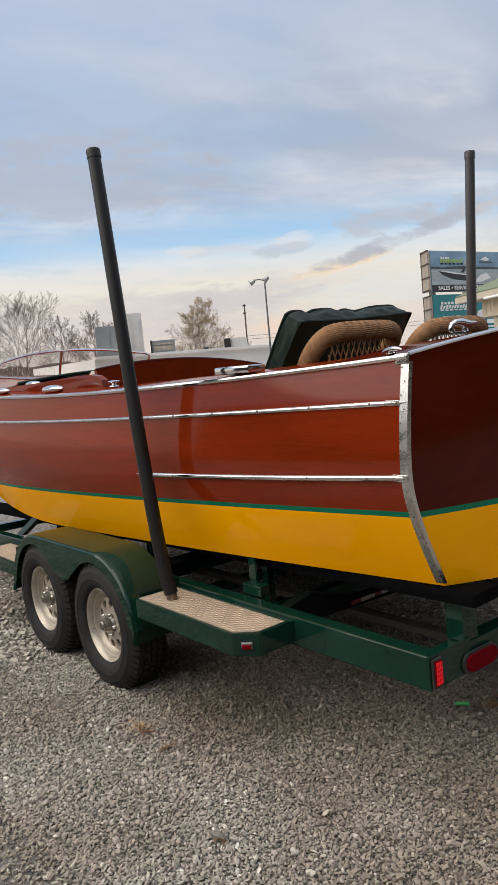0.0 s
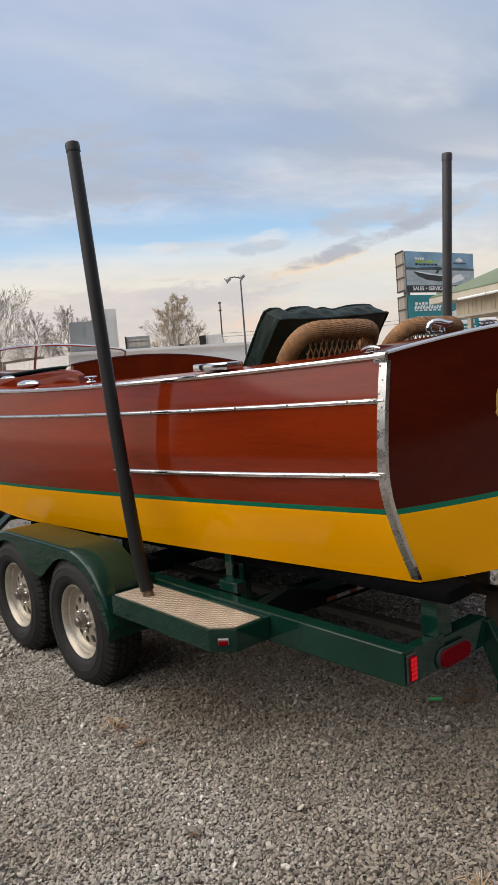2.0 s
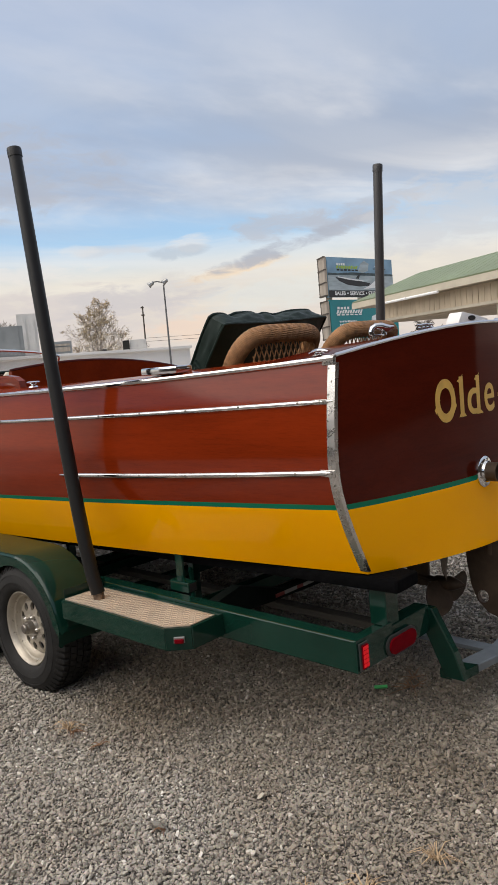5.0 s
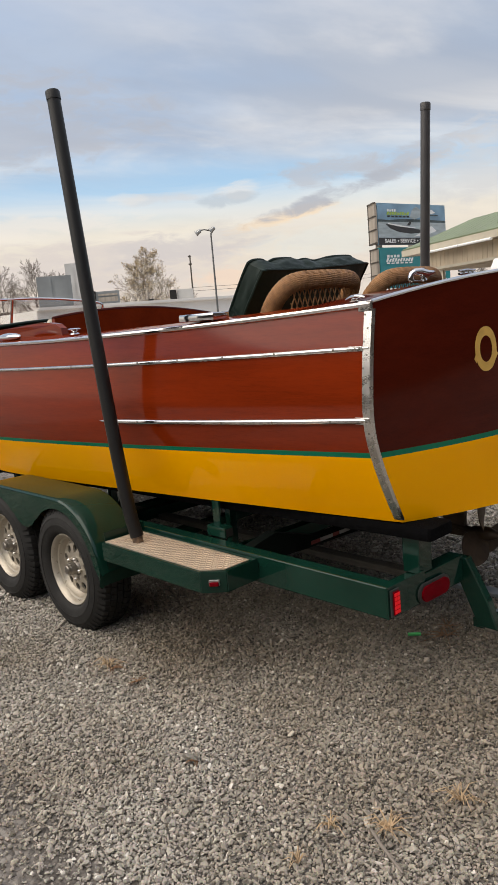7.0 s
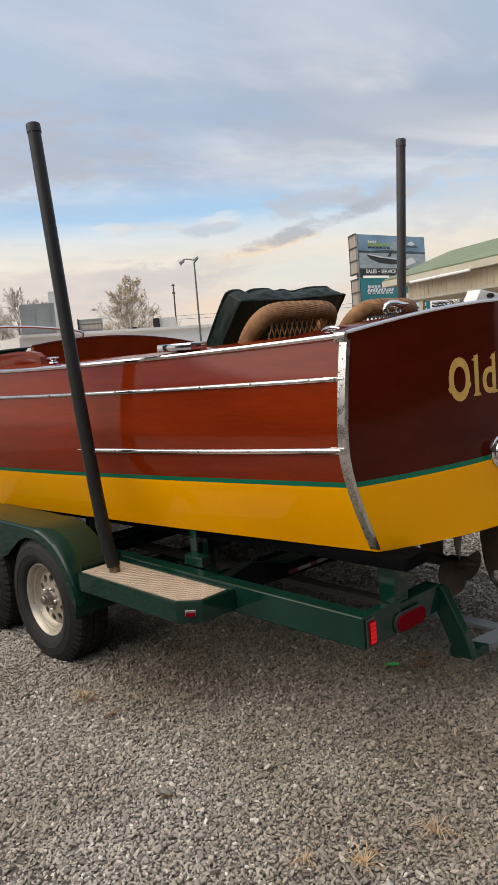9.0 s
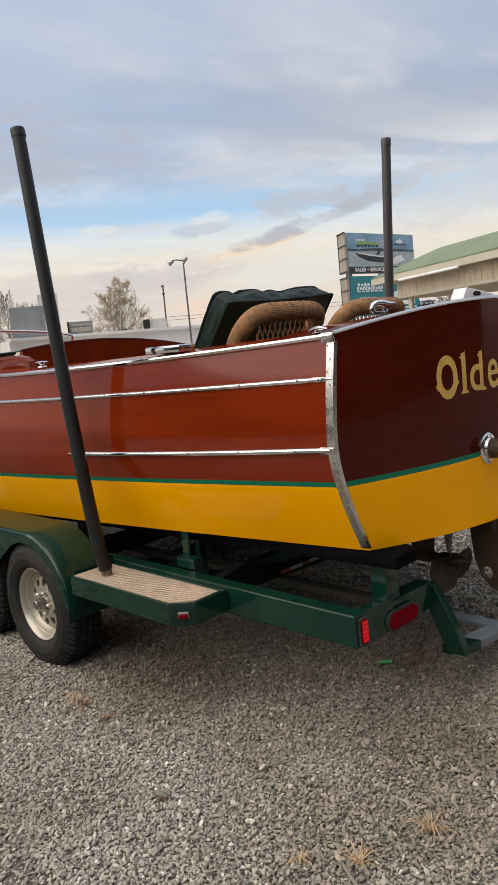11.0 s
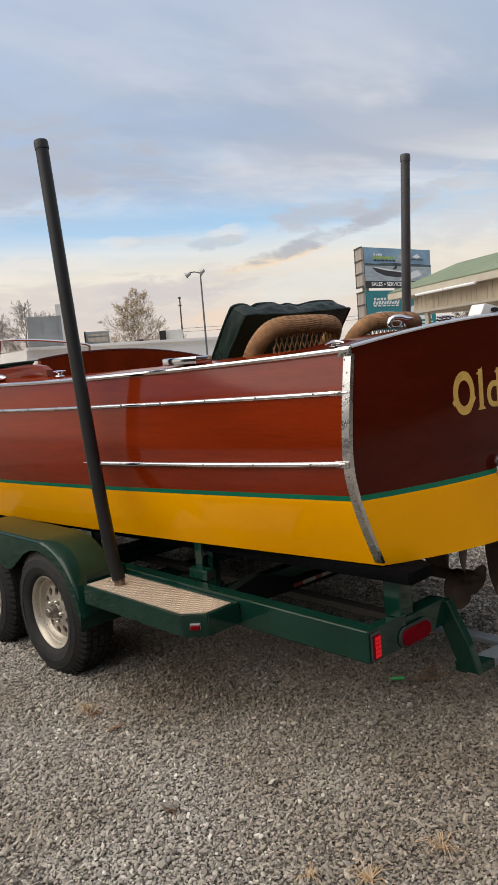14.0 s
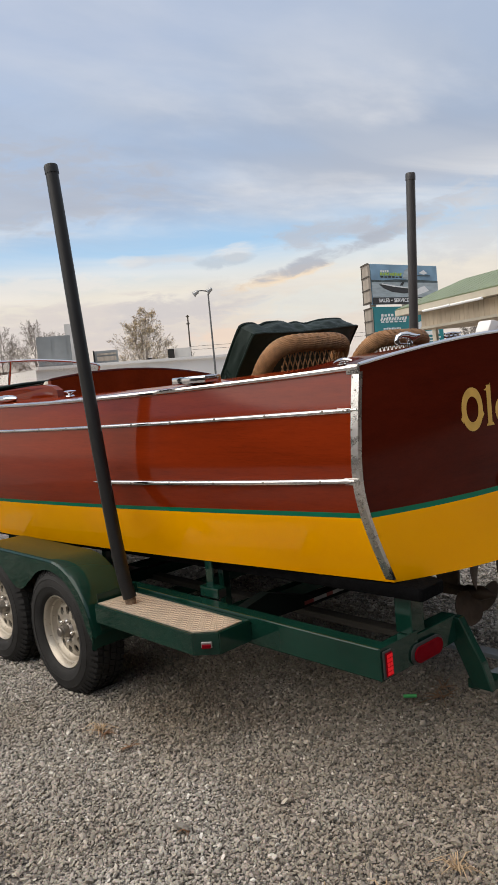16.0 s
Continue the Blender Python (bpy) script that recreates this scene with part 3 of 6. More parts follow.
# decks, cockpit lining and floor
bm = bmesh.new()
aft = []
for k in range(9):
    y = STERN + (0.46 - STERN) * k / 8
    row = []
    for u in US:
        e = transom(u, crown(u)) if k == 0 else Vector((XC + u * half(y), STERN - 0.18 * (1 - u * u) * (1 - k / 8) + (y - STERN), sheer(y) + 0.09 * (1 - u * u) * (1 - 0.2 * k / 8)))
        row.append(e)
    aft.append(row)
grid(bm, aft, flip=False)
part("aft_deck", solid(bm, 0.012), MAHOGANY_DARK, boat, smooth=True)
for side in (-1, 1):
    bm = bmesh.new()
    ys = [0.45 + (4.4 - 0.45) * k / 30 for k in range(31)]
    grid(bm, [[Vector((XC + side * (half(y) - w), y, sheer(y) + 0.022 * (w / 0.17) ** 0.7)) for w in (0.0, 0.03, 0.06, 0.09, 0.12, 0.17)] for y in ys], flip=side < 0)
    part("covering_board", solid(bm, 0.02), MAHOGANY, boat, "varnished covering board", smooth=True)
    bm = bmesh.new()
    grid(bm, [[Vector((XC + side * (half(y) - 0.172), y, z)) for z in (sheer(y) + 0.018, 1.3, 1.02)] for y in ys], flip=side > 0)
    part("cockpit_lining", solid(bm, 0.015), MAHOGANY, boat)
bm = bmesh.new()
grid(bm, [[Vector((XC + s * (half(y) - 0.19), y, 1.04)) for s in (-1, 0, 1)] for y in [0.3, 1, 2, 3, 4, 5]], flip=True)
part("cockpit_floor", bm, MAHOGANY_DARK, boat)
bm = bmesh.new()
fore = []
for k in range(25):
    y = 4.4 + (BOW - 4.4) * k / 24
    fore.append([Vector((XC + u * half(y), y, sheer(y) + 0.10 * (1 - u * u) * half(y))) for u in US])
grid(bm, fore)
part("fore_deck", bm, MAHOGANY, boat, smooth=True)
# crowned bulkhead between the two cockpits
bm = bmesh.new()
outline = [Vector((-0.652 + 1.472 * k / 30, 2.9, 1.70 + 0.075 * (1 - ((k - 14) / 16) ** 2) + 0.05 * (1 - k / 30))) for k in range(31)]
slab(bm, outline + [Vector((0.82, 2.9, 1.05)), Vector((-0.652, 2.9, 1.05))], (0, 0.04, 0))
part("bulkhead", bm, MAHOGANY, boat, "crowned mahogany bulkhead")
sweep(bm := bmesh.new(), [p + Vector((0, 0.02, 0.004)) for p in outline], 0.012, 8)
part("bulkhead_cap", bm, MAHOGANY_DARK, boat, smooth=True)
for y0, y1, z1, n in ((3.05, 3.3, 1.715, "seat_back"), (3.3, 3.9, 1.42, "seat_base")):
    part(n, boxed(-0.78, 0.86, y0, y1, 1.05, z1, bevel=0.04), VINYL, boat, "dark green vinyl bench", smooth=True)
bm = sweep(bmesh.new(), [(-0.70 + 1.44 * k / 12, 4.2, 1.738 + 0.05 * math.sin(math.pi * k / 12)) for k in range(13)], 0.014, 10)
part("padded_roll", bm, VINYL, boat, "dark green padded roll", smooth=True)
bm = sweep(bmesh.new(), [(-0.66, 2.985, 1.66), (-0.655, 2.985, 1.72), (-0.635, 2.985, 1.742), (-0.60, 2.985, 1.748)], [0.026, 0.03, 0.03, 0.02], 12)
part("bolster", bm, CREAM, boat, "pale piped seat bolster", smooth=True)
# rounded coaming board of the fore cockpit
bm = bmesh.new()
pts = [(-0.80, 2.55, 1.66), (-0.80, 2.56, 1.70), (-0.80, 2.62, 1.728), (-0.80, 2.72, 1.742), (-0.80, 2.9, 1.744), (-0.81, 3.4, 1.728), (-0.80, 4.3, 1.715), (-0.80, 4.3, 1.62), (-0.80, 2.55, 1.62)]
slab(bm, [Vector(p) for p in pts], (0.045, 0, 0))
part("coaming", bm, MAHOGANY, boat, "rounded mahogany coaming")

# bright metal: sheer trim, rub rails, stern strips
for side in (-1, 1):
    bm = bmesh.new()
    ys = [STERN + (BOW - 0.05 - STERN) * k / 70 for k in range(71)]
    prof = [(0.002, 0.004), (0.012, 0.002), (0.017, -0.006), (0.014, -0.016), (0.006, -0.021), (0.001, -0.026)]
    grid(bm, [[skin(y, sheer(y), side, a) + Vector((0, 0, b)) for a, b in prof] for y in ys], flip=side > 0)
    part("sheer_trim", bm, CHROME, boat, "chrome trim along the sheer", smooth=True)
    for name, zf, y0, y1, fat in (("upper_rub_rail", lambda y: 1.515 - 0.026 * y + 0.0035 * y * y, STERN + 0.004, 7.4, 0.78), ("lower_rub_rail", lambda y: 1.2405 - 0.047 * y + 0.0075 * y * y, STERN + 0.02, 1.84, 1.0)):
        bm = bmesh.new()
        n = 60
        ys = [y0 + (y1 - y0) * k / n for k in range(n + 1)]
        rows = []
        for y in ys:
            t = min(1, (y1 - y) / 0.10 + 0.15, (y - y0) / 0.05 + 0.5)
            rows.append([skin(y, zf(y) + b * t * fat, side, 0.0005 + a * t * fat) for a, b in ((0, 0.0125), (0.008, 0.0115), (0.014, 0.006), (0.0155, 0), (0.014, -0.006), (0.008, -0.0115), (0, -0.0125))])
        grid(bm, rows, flip=side > 0)
        rail = part(name, bm, CHROME, boat, "half-round chrome rub rail", smooth=True)
        for k in range(int((y1 - y0) / 0.31)):
            y = y0 + 0.16 + 0.31 * k
            m = Matrix.Translation(skin(y, zf(y), side, 0.0145 * fat))
            part("screw", boxed(-0.003, 0.003, -0.0055, 0.0055, -0.0055, 0.0055, m=m, bevel=0.002), HUB_STEEL, rail)
    bm = bmesh.new()
    zs = [chine(STERN) + 0.012 + (sheer(STERN) - 0.026 - chine(STERN) - 0.012) * k / 24 for k in range(25)]
    rows = []
    for z in zs:
        c = transom(side, z)
        a = skin(STERN + 0.031, z, side, 0.003)
        b = transom(side, z, 0.004) + Vector((side * 0.003, 0, 0))
        d = transom(side * (1 - 0.012 / 0.9), z, 0.004)
        rows.append([a, b, d])
    grid(bm, rows, flip=side < 0)
    strip = part("stern_strip", bm, STEEL_WORN, boat, "scuffed stainless corner strip")
    for k in range(17):
        z = zs[0] + 0.03 + (zs[-1] - zs[0] - 0.05) * k / 16
        p = skin(STERN + (0.012 if k % 2 else 0.026), z, side, 0.0035)
        bm = bmesh.new()
        bmesh.ops.create_uvsphere(bm, u_segments=8, v_segments=5, radius=0.0042, matrix=Matrix.Translation(p) @ Matrix.Diagonal((0.5, 1, 1, 1)))
        part("screw", bm, HUB_STEEL, strip)
    bm = bmesh.new()
    z0 = sheer(STERN)
    box(bm, -0.005, 0.005, -0.002, 0.062, -0.034, 0.005, m=Matrix.Translation(skin(STERN - 0.004, z0, side, 0.009)), bevel=0.003)
    trim_end = part("trim_end", bm, STEEL_WORN, boat, "flat chrome corner cap")
    for dy, dz in ((0.010, -0.006), (0.010, -0.024), (0.044, -0.024)):
        bm = bmesh.new()
        bmesh.ops.create_uvsphere(bm, u_segments=8, v_segments=5, radius=0.0045, matrix=Matrix.Translation(skin(STERN - 0.004 + dy, z0, side, 0.0145) + Vector((0, 0, dz))) @ Matrix.Diagonal((0.5, 1, 1, 1)))
        part("screw", bm, HUB_STEEL, trim_end)
    for z1, y1, h in ((1.511, 0.030, 0.010), (1.235, 0.0, 0.014)):
        bm = bmesh.new()
        box(bm, -0.004, 0.004, 0.0, 0.070, -h, h, m=Matrix.Translation(skin(STERN + y1, z1, side, 0.005)), bevel=0.003)
        shoe = part("rail_end", bm, STEEL_WORN, boat, "flat polished rail end")
        for dy in (0.014, 0.032):
            bm = bmesh.new()
            bmesh.ops.create_uvsphere(bm, u_segments=8, v_segments=5, radius=0.0048, matrix=Matrix.Translation(skin(STERN + y1 + dy, z1, side, 0.0098)) @ Matrix.Diagonal((0.5, 1, 1, 1)))
            part("screw", bm, HUB_STEEL, shoe)
# trim on the upper edge of the transom
sweep(bm := bmesh.new(), [transom(u, crown(u), 0.002) + Vector((0, 0.004, 0.002)) for u in US], 0.008, 8)
part("transom_trim", bm, CHROME, boat, smooth=True)

# the name, in gold
NAME_X, NAME_Z = -0.412, 1.375


def on_transom(u, v, w):
    x = NAME_X + u
    z = NAME_Z + v
    return transom((x - XC) / stern_x(z), z, 0.001 + max(w, 0))


def gold_letter(ch, x0, x1, z0, z1, bold, extra=()):
    """One built-in character stretched into its box on the transom, with small pointed serifs."""
    cu = bpy.data.curves.new("letters", "FONT")
    cu.body, cu.size, cu.offset, cu.extrude = ch, 0.235, bold, 0.001
    ob = bpy.data.objects.new("letters", cu)
    me = bpy.data.meshes.new_from_object(ob)
    bpy.data.objects.remove(ob)
    bm = bmesh.new()
    bm.from_mesh(me)
    bpy.data.meshes.remove(me)
    lo = [min(v.co[i] for v in bm.verts) for i in (0, 1)]
    hi = [max(v.co[i] for v in bm.verts) for i in (0, 1)]
    for v in bm.verts:
        x, z = x0 + (v.co.x - lo[0]) / (hi[0] - lo[0]) * (x1 - x0), z0 + (v.co.y - lo[1]) / (hi[1] - lo[1]) * (z1 - z0)
        v.co = on_transom(x - NAME_X, z - NAME_Z, v.co.z)
    for outline in extra:
        slab(bm, [on_transom(x - NAME_X, z - NAME_Z, 0.0002) for x, z in outline], (0, -0.0012, 0))
    part("letter", bm, GOLD, boat, "gold-leaf name lettering")


gold_letter("O", -0.390, -0.258, 1.362, 1.546, 0.008, [[(-0.397, 1.418), (-0.384, 1.44), (-0.384, 1.40)], [(-0.251, 1.428), (-0.264, 1.45), (-0.264, 1.41)]])
gold_letter("l", -0.226, -0.198, 1.380, 1.548, 0.004, [[(-0.238, 1.374), (-0.184, 1.374), (-0.192, 1.386), (-0.230, 1.386)], [(-0.242, 1.528), (-0.222, 1.523), (-0.199, 1.556), (-0.212, 1.546), (-0.226, 1.538)]])
gold_letter("d", -0.170, -0.070, 1.376, 1.545, 0.003, [[(-0.098, 1.374), (-0.048, 1.374), (-0.060, 1.388), (-0.090, 1.388)], [(-0.112, 1.528), (-0.092, 1.522), (-0.066, 1.556), (-0.080, 1.545), (-0.096, 1.538)], [(-0.172, 1.424), (-0.160, 1.44), (-0.160, 1.41)]])
gold_letter("e", -0.030, 0.060, 1.374, 1.503, 0.002, [[(-0.032, 1.428), (-0.020, 1.444), (-0.020, 1.412)]])
gold_letter("-", 0.099, 0.129, 1.440, 1.452, 0.0, [[(0.094, 1.436), (0.104, 1.434), (0.134, 1.458), (0.124, 1.460)]])
gold_letter("T", 0.140, 0.272, 1.378, 1.545, 0.006, [[(0.180, 1.374), (0.232, 1.374), (0.222, 1.388), (0.190, 1.388)], [(0.175, 1.556), (0.145, 1.560), (0.125, 1.549), (0.115, 1.523), (0.118, 1.498), (0.130, 1.485), (0.145, 1.491), (0.143, 1.500), (0.133, 1.498), (0.127, 1.508), (0.128, 1.525), (0.137, 1.540), (0.150, 1.544), (0.175, 1.542)], [(0.278, 1.50), (0.268, 1.495), (0.254, 1.53), (0.266, 1.54)]])
# exhaust
ex = transom((-0.06 - XC) / 0.9, 1.111)
m = Matrix.Translation(ex) @ Matrix(((0, 1, 0, 0), (-1, 0, 0, 0), (0, 0, 1, 0), (0, 0, 0, 1)))
flange = part("exhaust_flange", lathe(bmesh.new(), [(-0.005, 0.070), (0.004, 0.070), (0.010, 0.064), (0.012, 0.05), (0.022, 0.045)], m), CHROME, boat, "round chrome exhaust flange", smooth=True)
for k in range(6):
    a = k * math.pi / 3 + 0.3
    bm = bmesh.new()
    bmesh.ops.create_uvsphere(bm, u_segments=8, v_segments=5, radius=0.006, matrix=m @ Matrix.Translation((0.010, 0.058 * math.cos(a), 0.058 * math.sin(a))))
    part("screw", bm, HUB_STEEL, flange)
part("exhaust_pipe", lathe(bmesh.new(), [(0.0, 0.043), (0.070, 0.043), (0.072, 0.040), (0.068, 0.037), (0.0, 0.037)], m), BRONZE, boat, "stubby brown exhaust pipe", smooth=True)
# black disc stands in for the shade inside the pipe
part("pipe_shade_disc", lathe(bmesh.new(), [(0.02, 0.037), (0.02, 0.001)], m), DARK_AND_SHADE, boat)


def cleat(at, turn, size=1.0):
    """A low chrome cleat: foot, neck and two horns."""
    m = Matrix.Translation(at) @ Matrix.Rotation(turn, 4, "Z") @ Matrix.Diagonal((size, size, size, 1))
    bm = bmesh.new()
    box(bm, -0.04, 0.04, -0.018, 0.018, 0, 0.008, m=m, bevel=0.004)
    arch = [m @ Vector((-0.085 + 0.17 * k / 14, 0, 0.010 + 0.020 * math.sin(math.pi * min(1, 0.15 + 0.75 * k / 14)))) for k in range(15)]
    sweep(bm, arch, [size * (0.005 + 0.009 * math.sin(math.pi * (k + 1) / 16)) for k in range(15)], 10)
    for s in (-0.022, 0.024):
        sweep(bm, [m @ Vector((s, 0, 0.004)), m @ Vector((s * 0.9, 0, 0.024))], size * 0.010, 10)
    return part("cleat", bm, CHROME, boat, "polished chrome cleat", smooth=True)


def chock(at, turn):
    """An open hook-shaped chrome fairlead."""
    m = Matrix.Translation(at) @ Matrix.Rotation(turn, 4, "Z") @ Matrix.Diagonal((0.62, 0.62, 0.62, 1))
    bm = bmesh.new()
    path = [m @ Vector((x, 0, z)) for x, z in ((-0.07, 0.0), (-0.078, 0.025), (-0.068, 0.05), (-0.04, 0.064), (0.0, 0.062), (0.03, 0.05), (0.055, 0.047), (0.10, 0.052))]
    sweep(bm, path, [0.013, 0.012, 0.012, 0.013, 0.016, 0.017, 0.014, 0.006], 12)
    sweep(bm, [m @ Vector((0.0, 0, 0.06)), m @ Vector((0.015, 0, 0.03)), m @ Vector((0.02, 0, 0.0))], [0.012, 0.010, 0.014], 10)
    box(bm, -0.085, 0.035, -0.016, 0.016, 0, 0.007, m=m, bevel=0.003)
    return part("chock", bm, CHROME, boat, "curved chrome chock", smooth=True)


cleat((-0.815, 0.175, sheer(0.17) + 0.010), radians(80), 0.66)
chock((-0.48, 0.10, crown(-0.52) + 0.002), radians(-25))
chock((0.58, 0.10, crown(0.52) + 0.002), radians(205))
# low ventilator and cleat on the aft deck
bm = slab(bmesh.new(), [Vector((x, 0.060, z)) for x, z in ((0.105, 1.764), (0.118, 1.796), (0.150, 1.836), (0.165, 1.838), (0.235, 1.829), (0.315, 1.818), (0.40, 1.804), (0.46, 1.772), (0.46, 1.760))], (0, 0.07, 0))
bmesh.ops.bevel(bm, geom=bm.edges[:], offset=0.005, segments=2, affect="EDGES", profile=0.5)
ventilator = part("ventilator", bm, WHITE_GEL, boat, "white wedge-shaped deck ventilator", smooth=True)
# black oval on the solid casing paints the shade in its mouth
bm = slab(bmesh.new(), [Vector((0.238 + 0.034 * math.cos(2 * math.pi * k / 18), 0.055, 1.808 + 0.011 * math.sin(2 * math.pi * k / 18))) for k in range(18)], (0, 0.006, 0))
part("air_mouth_shade", bm, DARK_AND_SHADE, ventilator, "dark oval plate for the shaded air mouth")
for dx, dz, r in ((0.0, 0.0, 0.006), (0.0, 0.013, 0.004)):
    bm = sweep(bmesh.new(), [(-0.195 + dx, 0.10, 1.772 + dz), (-0.13, 0.10, 1.776 + dz), (-0.065 - dx, 0.10, 1.774 + dz)], [r, r * 1.3, r], 8)
    part("cleat_bar", bm, CHROME, boat, "thin chrome cleat bar", smooth=True)
for x in (-0.165, -0.13, -0.095):
    part("cleat_foot", boxed(x - 0.006, x + 0.006, 0.092, 0.108, 1.755, 1.786, bevel=0.002), HUB_STEEL, boat)
# chrome step pad, bitt and vents on the covering board
bm = boxed(-0.05, 0.05, -0.13, 0.13, 0, 0.036, m=Matrix.Translation((-0.865, 1.06, sheer(1.06) + 0.015)), bevel=0.006)
part("step_pad", bm, CHROME, boat, "chrome step pad", smooth=True)
bm = bmesh.new()
lathe(bm, [(0, 0.028), (0.006, 0.026), (0.012, 0.012), (0.018, 0.011), (0.024, 0.03), (0.030, 0.038), (0.035, 0.03), (0.037, 0.002)], Matrix.Translation((-0.91, 2.2, sheer(2.2) + 0.019)) @ Matrix.Rotation(-math.pi / 2, 4, "Y"), 20)
part("mooring_bitt", bm, CHROME, boat, "mushroom-shaped chrome bitt", smooth=True)
for y, x, s in ((3.02, -0.93, 1.0), (3.95, -0.93, 0.9), (3.75, -0.76, 0.8)):
    bm = bmesh.new()
    bmesh.ops.create_uvsphere(bm, u_segments=24, v_segments=12, radius=1, matrix=Matrix.Translation((x, y, sheer(y) + 0.032 + (0.04 if s == 0.8 else 0))) @ Matrix.Diagonal((0.045 * s, 0.15 * s, 0.028 * s, 1)))
    part("vent", bm, CHROME, boat, "teardrop chrome vent", smooth=True)
# windscreen: two raked panes that meet on a middle post
top_edge = lambda u: Vector((0.05 + 0.75 * u, 4.96 - 0.36 * abs(u) ** 1.3, 2.02 - 0.10 * u * u))
foot_edge = lambda u: Vector((0.05 + 0.76 * u, 5.06 - 0.36 * abs(u) ** 1.3, 1.775 + 0.045 * u * u))
for s in (-1, 1):
    loop = [foot_edge(s * k / 12) for k in range(13)]
    loop += [foot_edge(s) * (1 - f) + top_edge(s) * f for f in (0.4, 0.7)]
    loop += [top_edge(s * 0.985) - Vector((0, 0, 0.012)), top_edge(s * 0.95)] + [top_edge(s * k / 12) for k in range(11, -1, -1)]
    bar = part("windscreen_frame", sweep(bmesh.new(), loop, 0.011, 8, closed=True), CHROME, boat, "slim chrome windscreen frame", smooth=True)
    bm = bmesh.new()
    bm.faces.new([bm.verts.new(p) for p in loop])
    bmesh.ops.triangulate(bm, faces=bm.faces[:])
    pane = part("pane", solid(bm, 0.004), GLASS, bar)
    pane.visible_shadow = False
sweep(bm := bmesh.new(), [foot_edge(0), top_edge(0)], 0.013, 8)
part("windscreen_post", bm, CHROME, boat, smooth=True)

# running gear
sweep(bm := bmesh.new(), [(0.035, 1.6, 0.68), (0.035, 0.15, 0.526)], 0.017, 10)
part("propeller_shaft", bm, BRONZE, boat, smooth=True)
bm = bmesh.new()
slab(bm, [Vector((0.024, 0.385, 0.585)), Vector((0.024, 0.355, 0.500)), Vector((0.024, 0.265, 0.500)), Vector((0.024, 0.255, 0.74)), Vector((0.024, 0.385, 0.74))], (0.022, 0, 0))
part("shaft_strut", bm, BRONZE, boat)


def propeller(at):
    bm = bmesh.new()
    m = Matrix.Translation(at) @ Matrix.Rotation(radians(-90), 4, "Z")
    lathe(bm, [(-0.07, 0.022), (-0.05, 0.032), (0.03, 0.036), (0.07, 0.02), (0.10, 0.004)], m, 18)
    for k in range(3):
        spin = Matrix.Rotation(radians(5 + 120 * k), 4, "X")
        rows = []
        for i in range(9):
            r = 0.03 + 0.155 * i / 8
            w = 0.030 + 0.058 * math.sin(math.pi * (0.08 + 0.82 * i / 8)) if i < 8 else 0.022
            pitch = radians(62 - 38 * i / 8)
            row = []
            for j in range(7):
                c = (j / 6 - 0.5) * 2 * w
                row.append(m @ spin @ Vector((-c * math.sin(pitch) * 0.55, c * math.cos(pitch * 0.55), r * 1.0 - 0.25 * c * c / 0.1)))
            rows.append(row)
        grid(bm, rows)
    solid(bm, 0.004)
    return part("propeller", bm, BRONZE, boat, "three-bladed dark bronze propeller", smooth=True)


propeller((0.035, 0.165, 0.528))
bm = bmesh.new()
ol = [(0.05, 0.76), (0.045, 0.66), (0.03, 0.55), (0.0, 0.47), (-0.05, 0.42), (-0.12, 0.395), (-0.20, 0.40), (-0.26, 0.44), (-0.29, 0.52), (-0.29, 0.64), (-0.25, 0.76)]
hole = [(-0.030 + 0.028 * math.cos(2 * math.pi * k / 14), 0.492 + 0.032 * math.sin(2 * math.pi * k / 14)) for k in range(14)]
for loop in (ol, hole):
    vs = [bm.verts.new((0.027, y, z)) for y, z in loop]
    for i, v in enumerate(vs):
        bm.edges.new((v, vs[(i + 1) % len(vs)]))
bmesh.ops.triangle_fill(bm, edges=bm.edges[:], use_beauty=True)
lifted = bmesh.ops.extrude_face_region(bm, geom=bm.faces[:])
bmesh.ops.translate(bm, verts=[v for v in lifted["geom"] if isinstance(v, bmesh.types.BMVert)], vec=(0.026, 0, 0))
bmesh.ops.recalc_face_normals(bm, faces=bm.faces)
part("rudder", bm, BRONZE, boat, "rounded dark rudder plate with a hole")
sweep(bm := bmesh.new(), [(0.04, -0.07, 0.70), (0.04, -0.07, 0.80)], 0.022, 12)
part("rudder_stock", bm, BRONZE, boat, smooth=True)

# ---- the trailer ----
TC = 0.02
trailer = thing("boat_trailer", (TC, 2.4, 0.0), "dark green tandem-axle boat trailer standing on crushed stone", "trailer")
AXLES = (2.085, 2.905)
HUB_Z, TYRE_R = 0.336, 0.371


def mirrored(side):
    """Port parts are written with true x; the starboard ones are their mirror image."""
    return Matrix() if side < 0 else Matrix.Translation((2 * TC, 0, 0)) @ Matrix.Diagonal((-1, 1, 1, 1))


def both(name, build, mat, parent=None, label="", smooth=False):
    made = []
    for side in (-1, 1):
        bm = build()
        bmesh.ops.transform(bm, matrix=mirrored(side), verts=bm.verts)
        if side > 0:
            bmesh.ops.reverse_faces(bm, faces=bm.faces)
        made.append(part(name, bm, mat, (parent[len(made)] if isinstance(parent, list) else parent) or trailer, label, smooth))
    return made


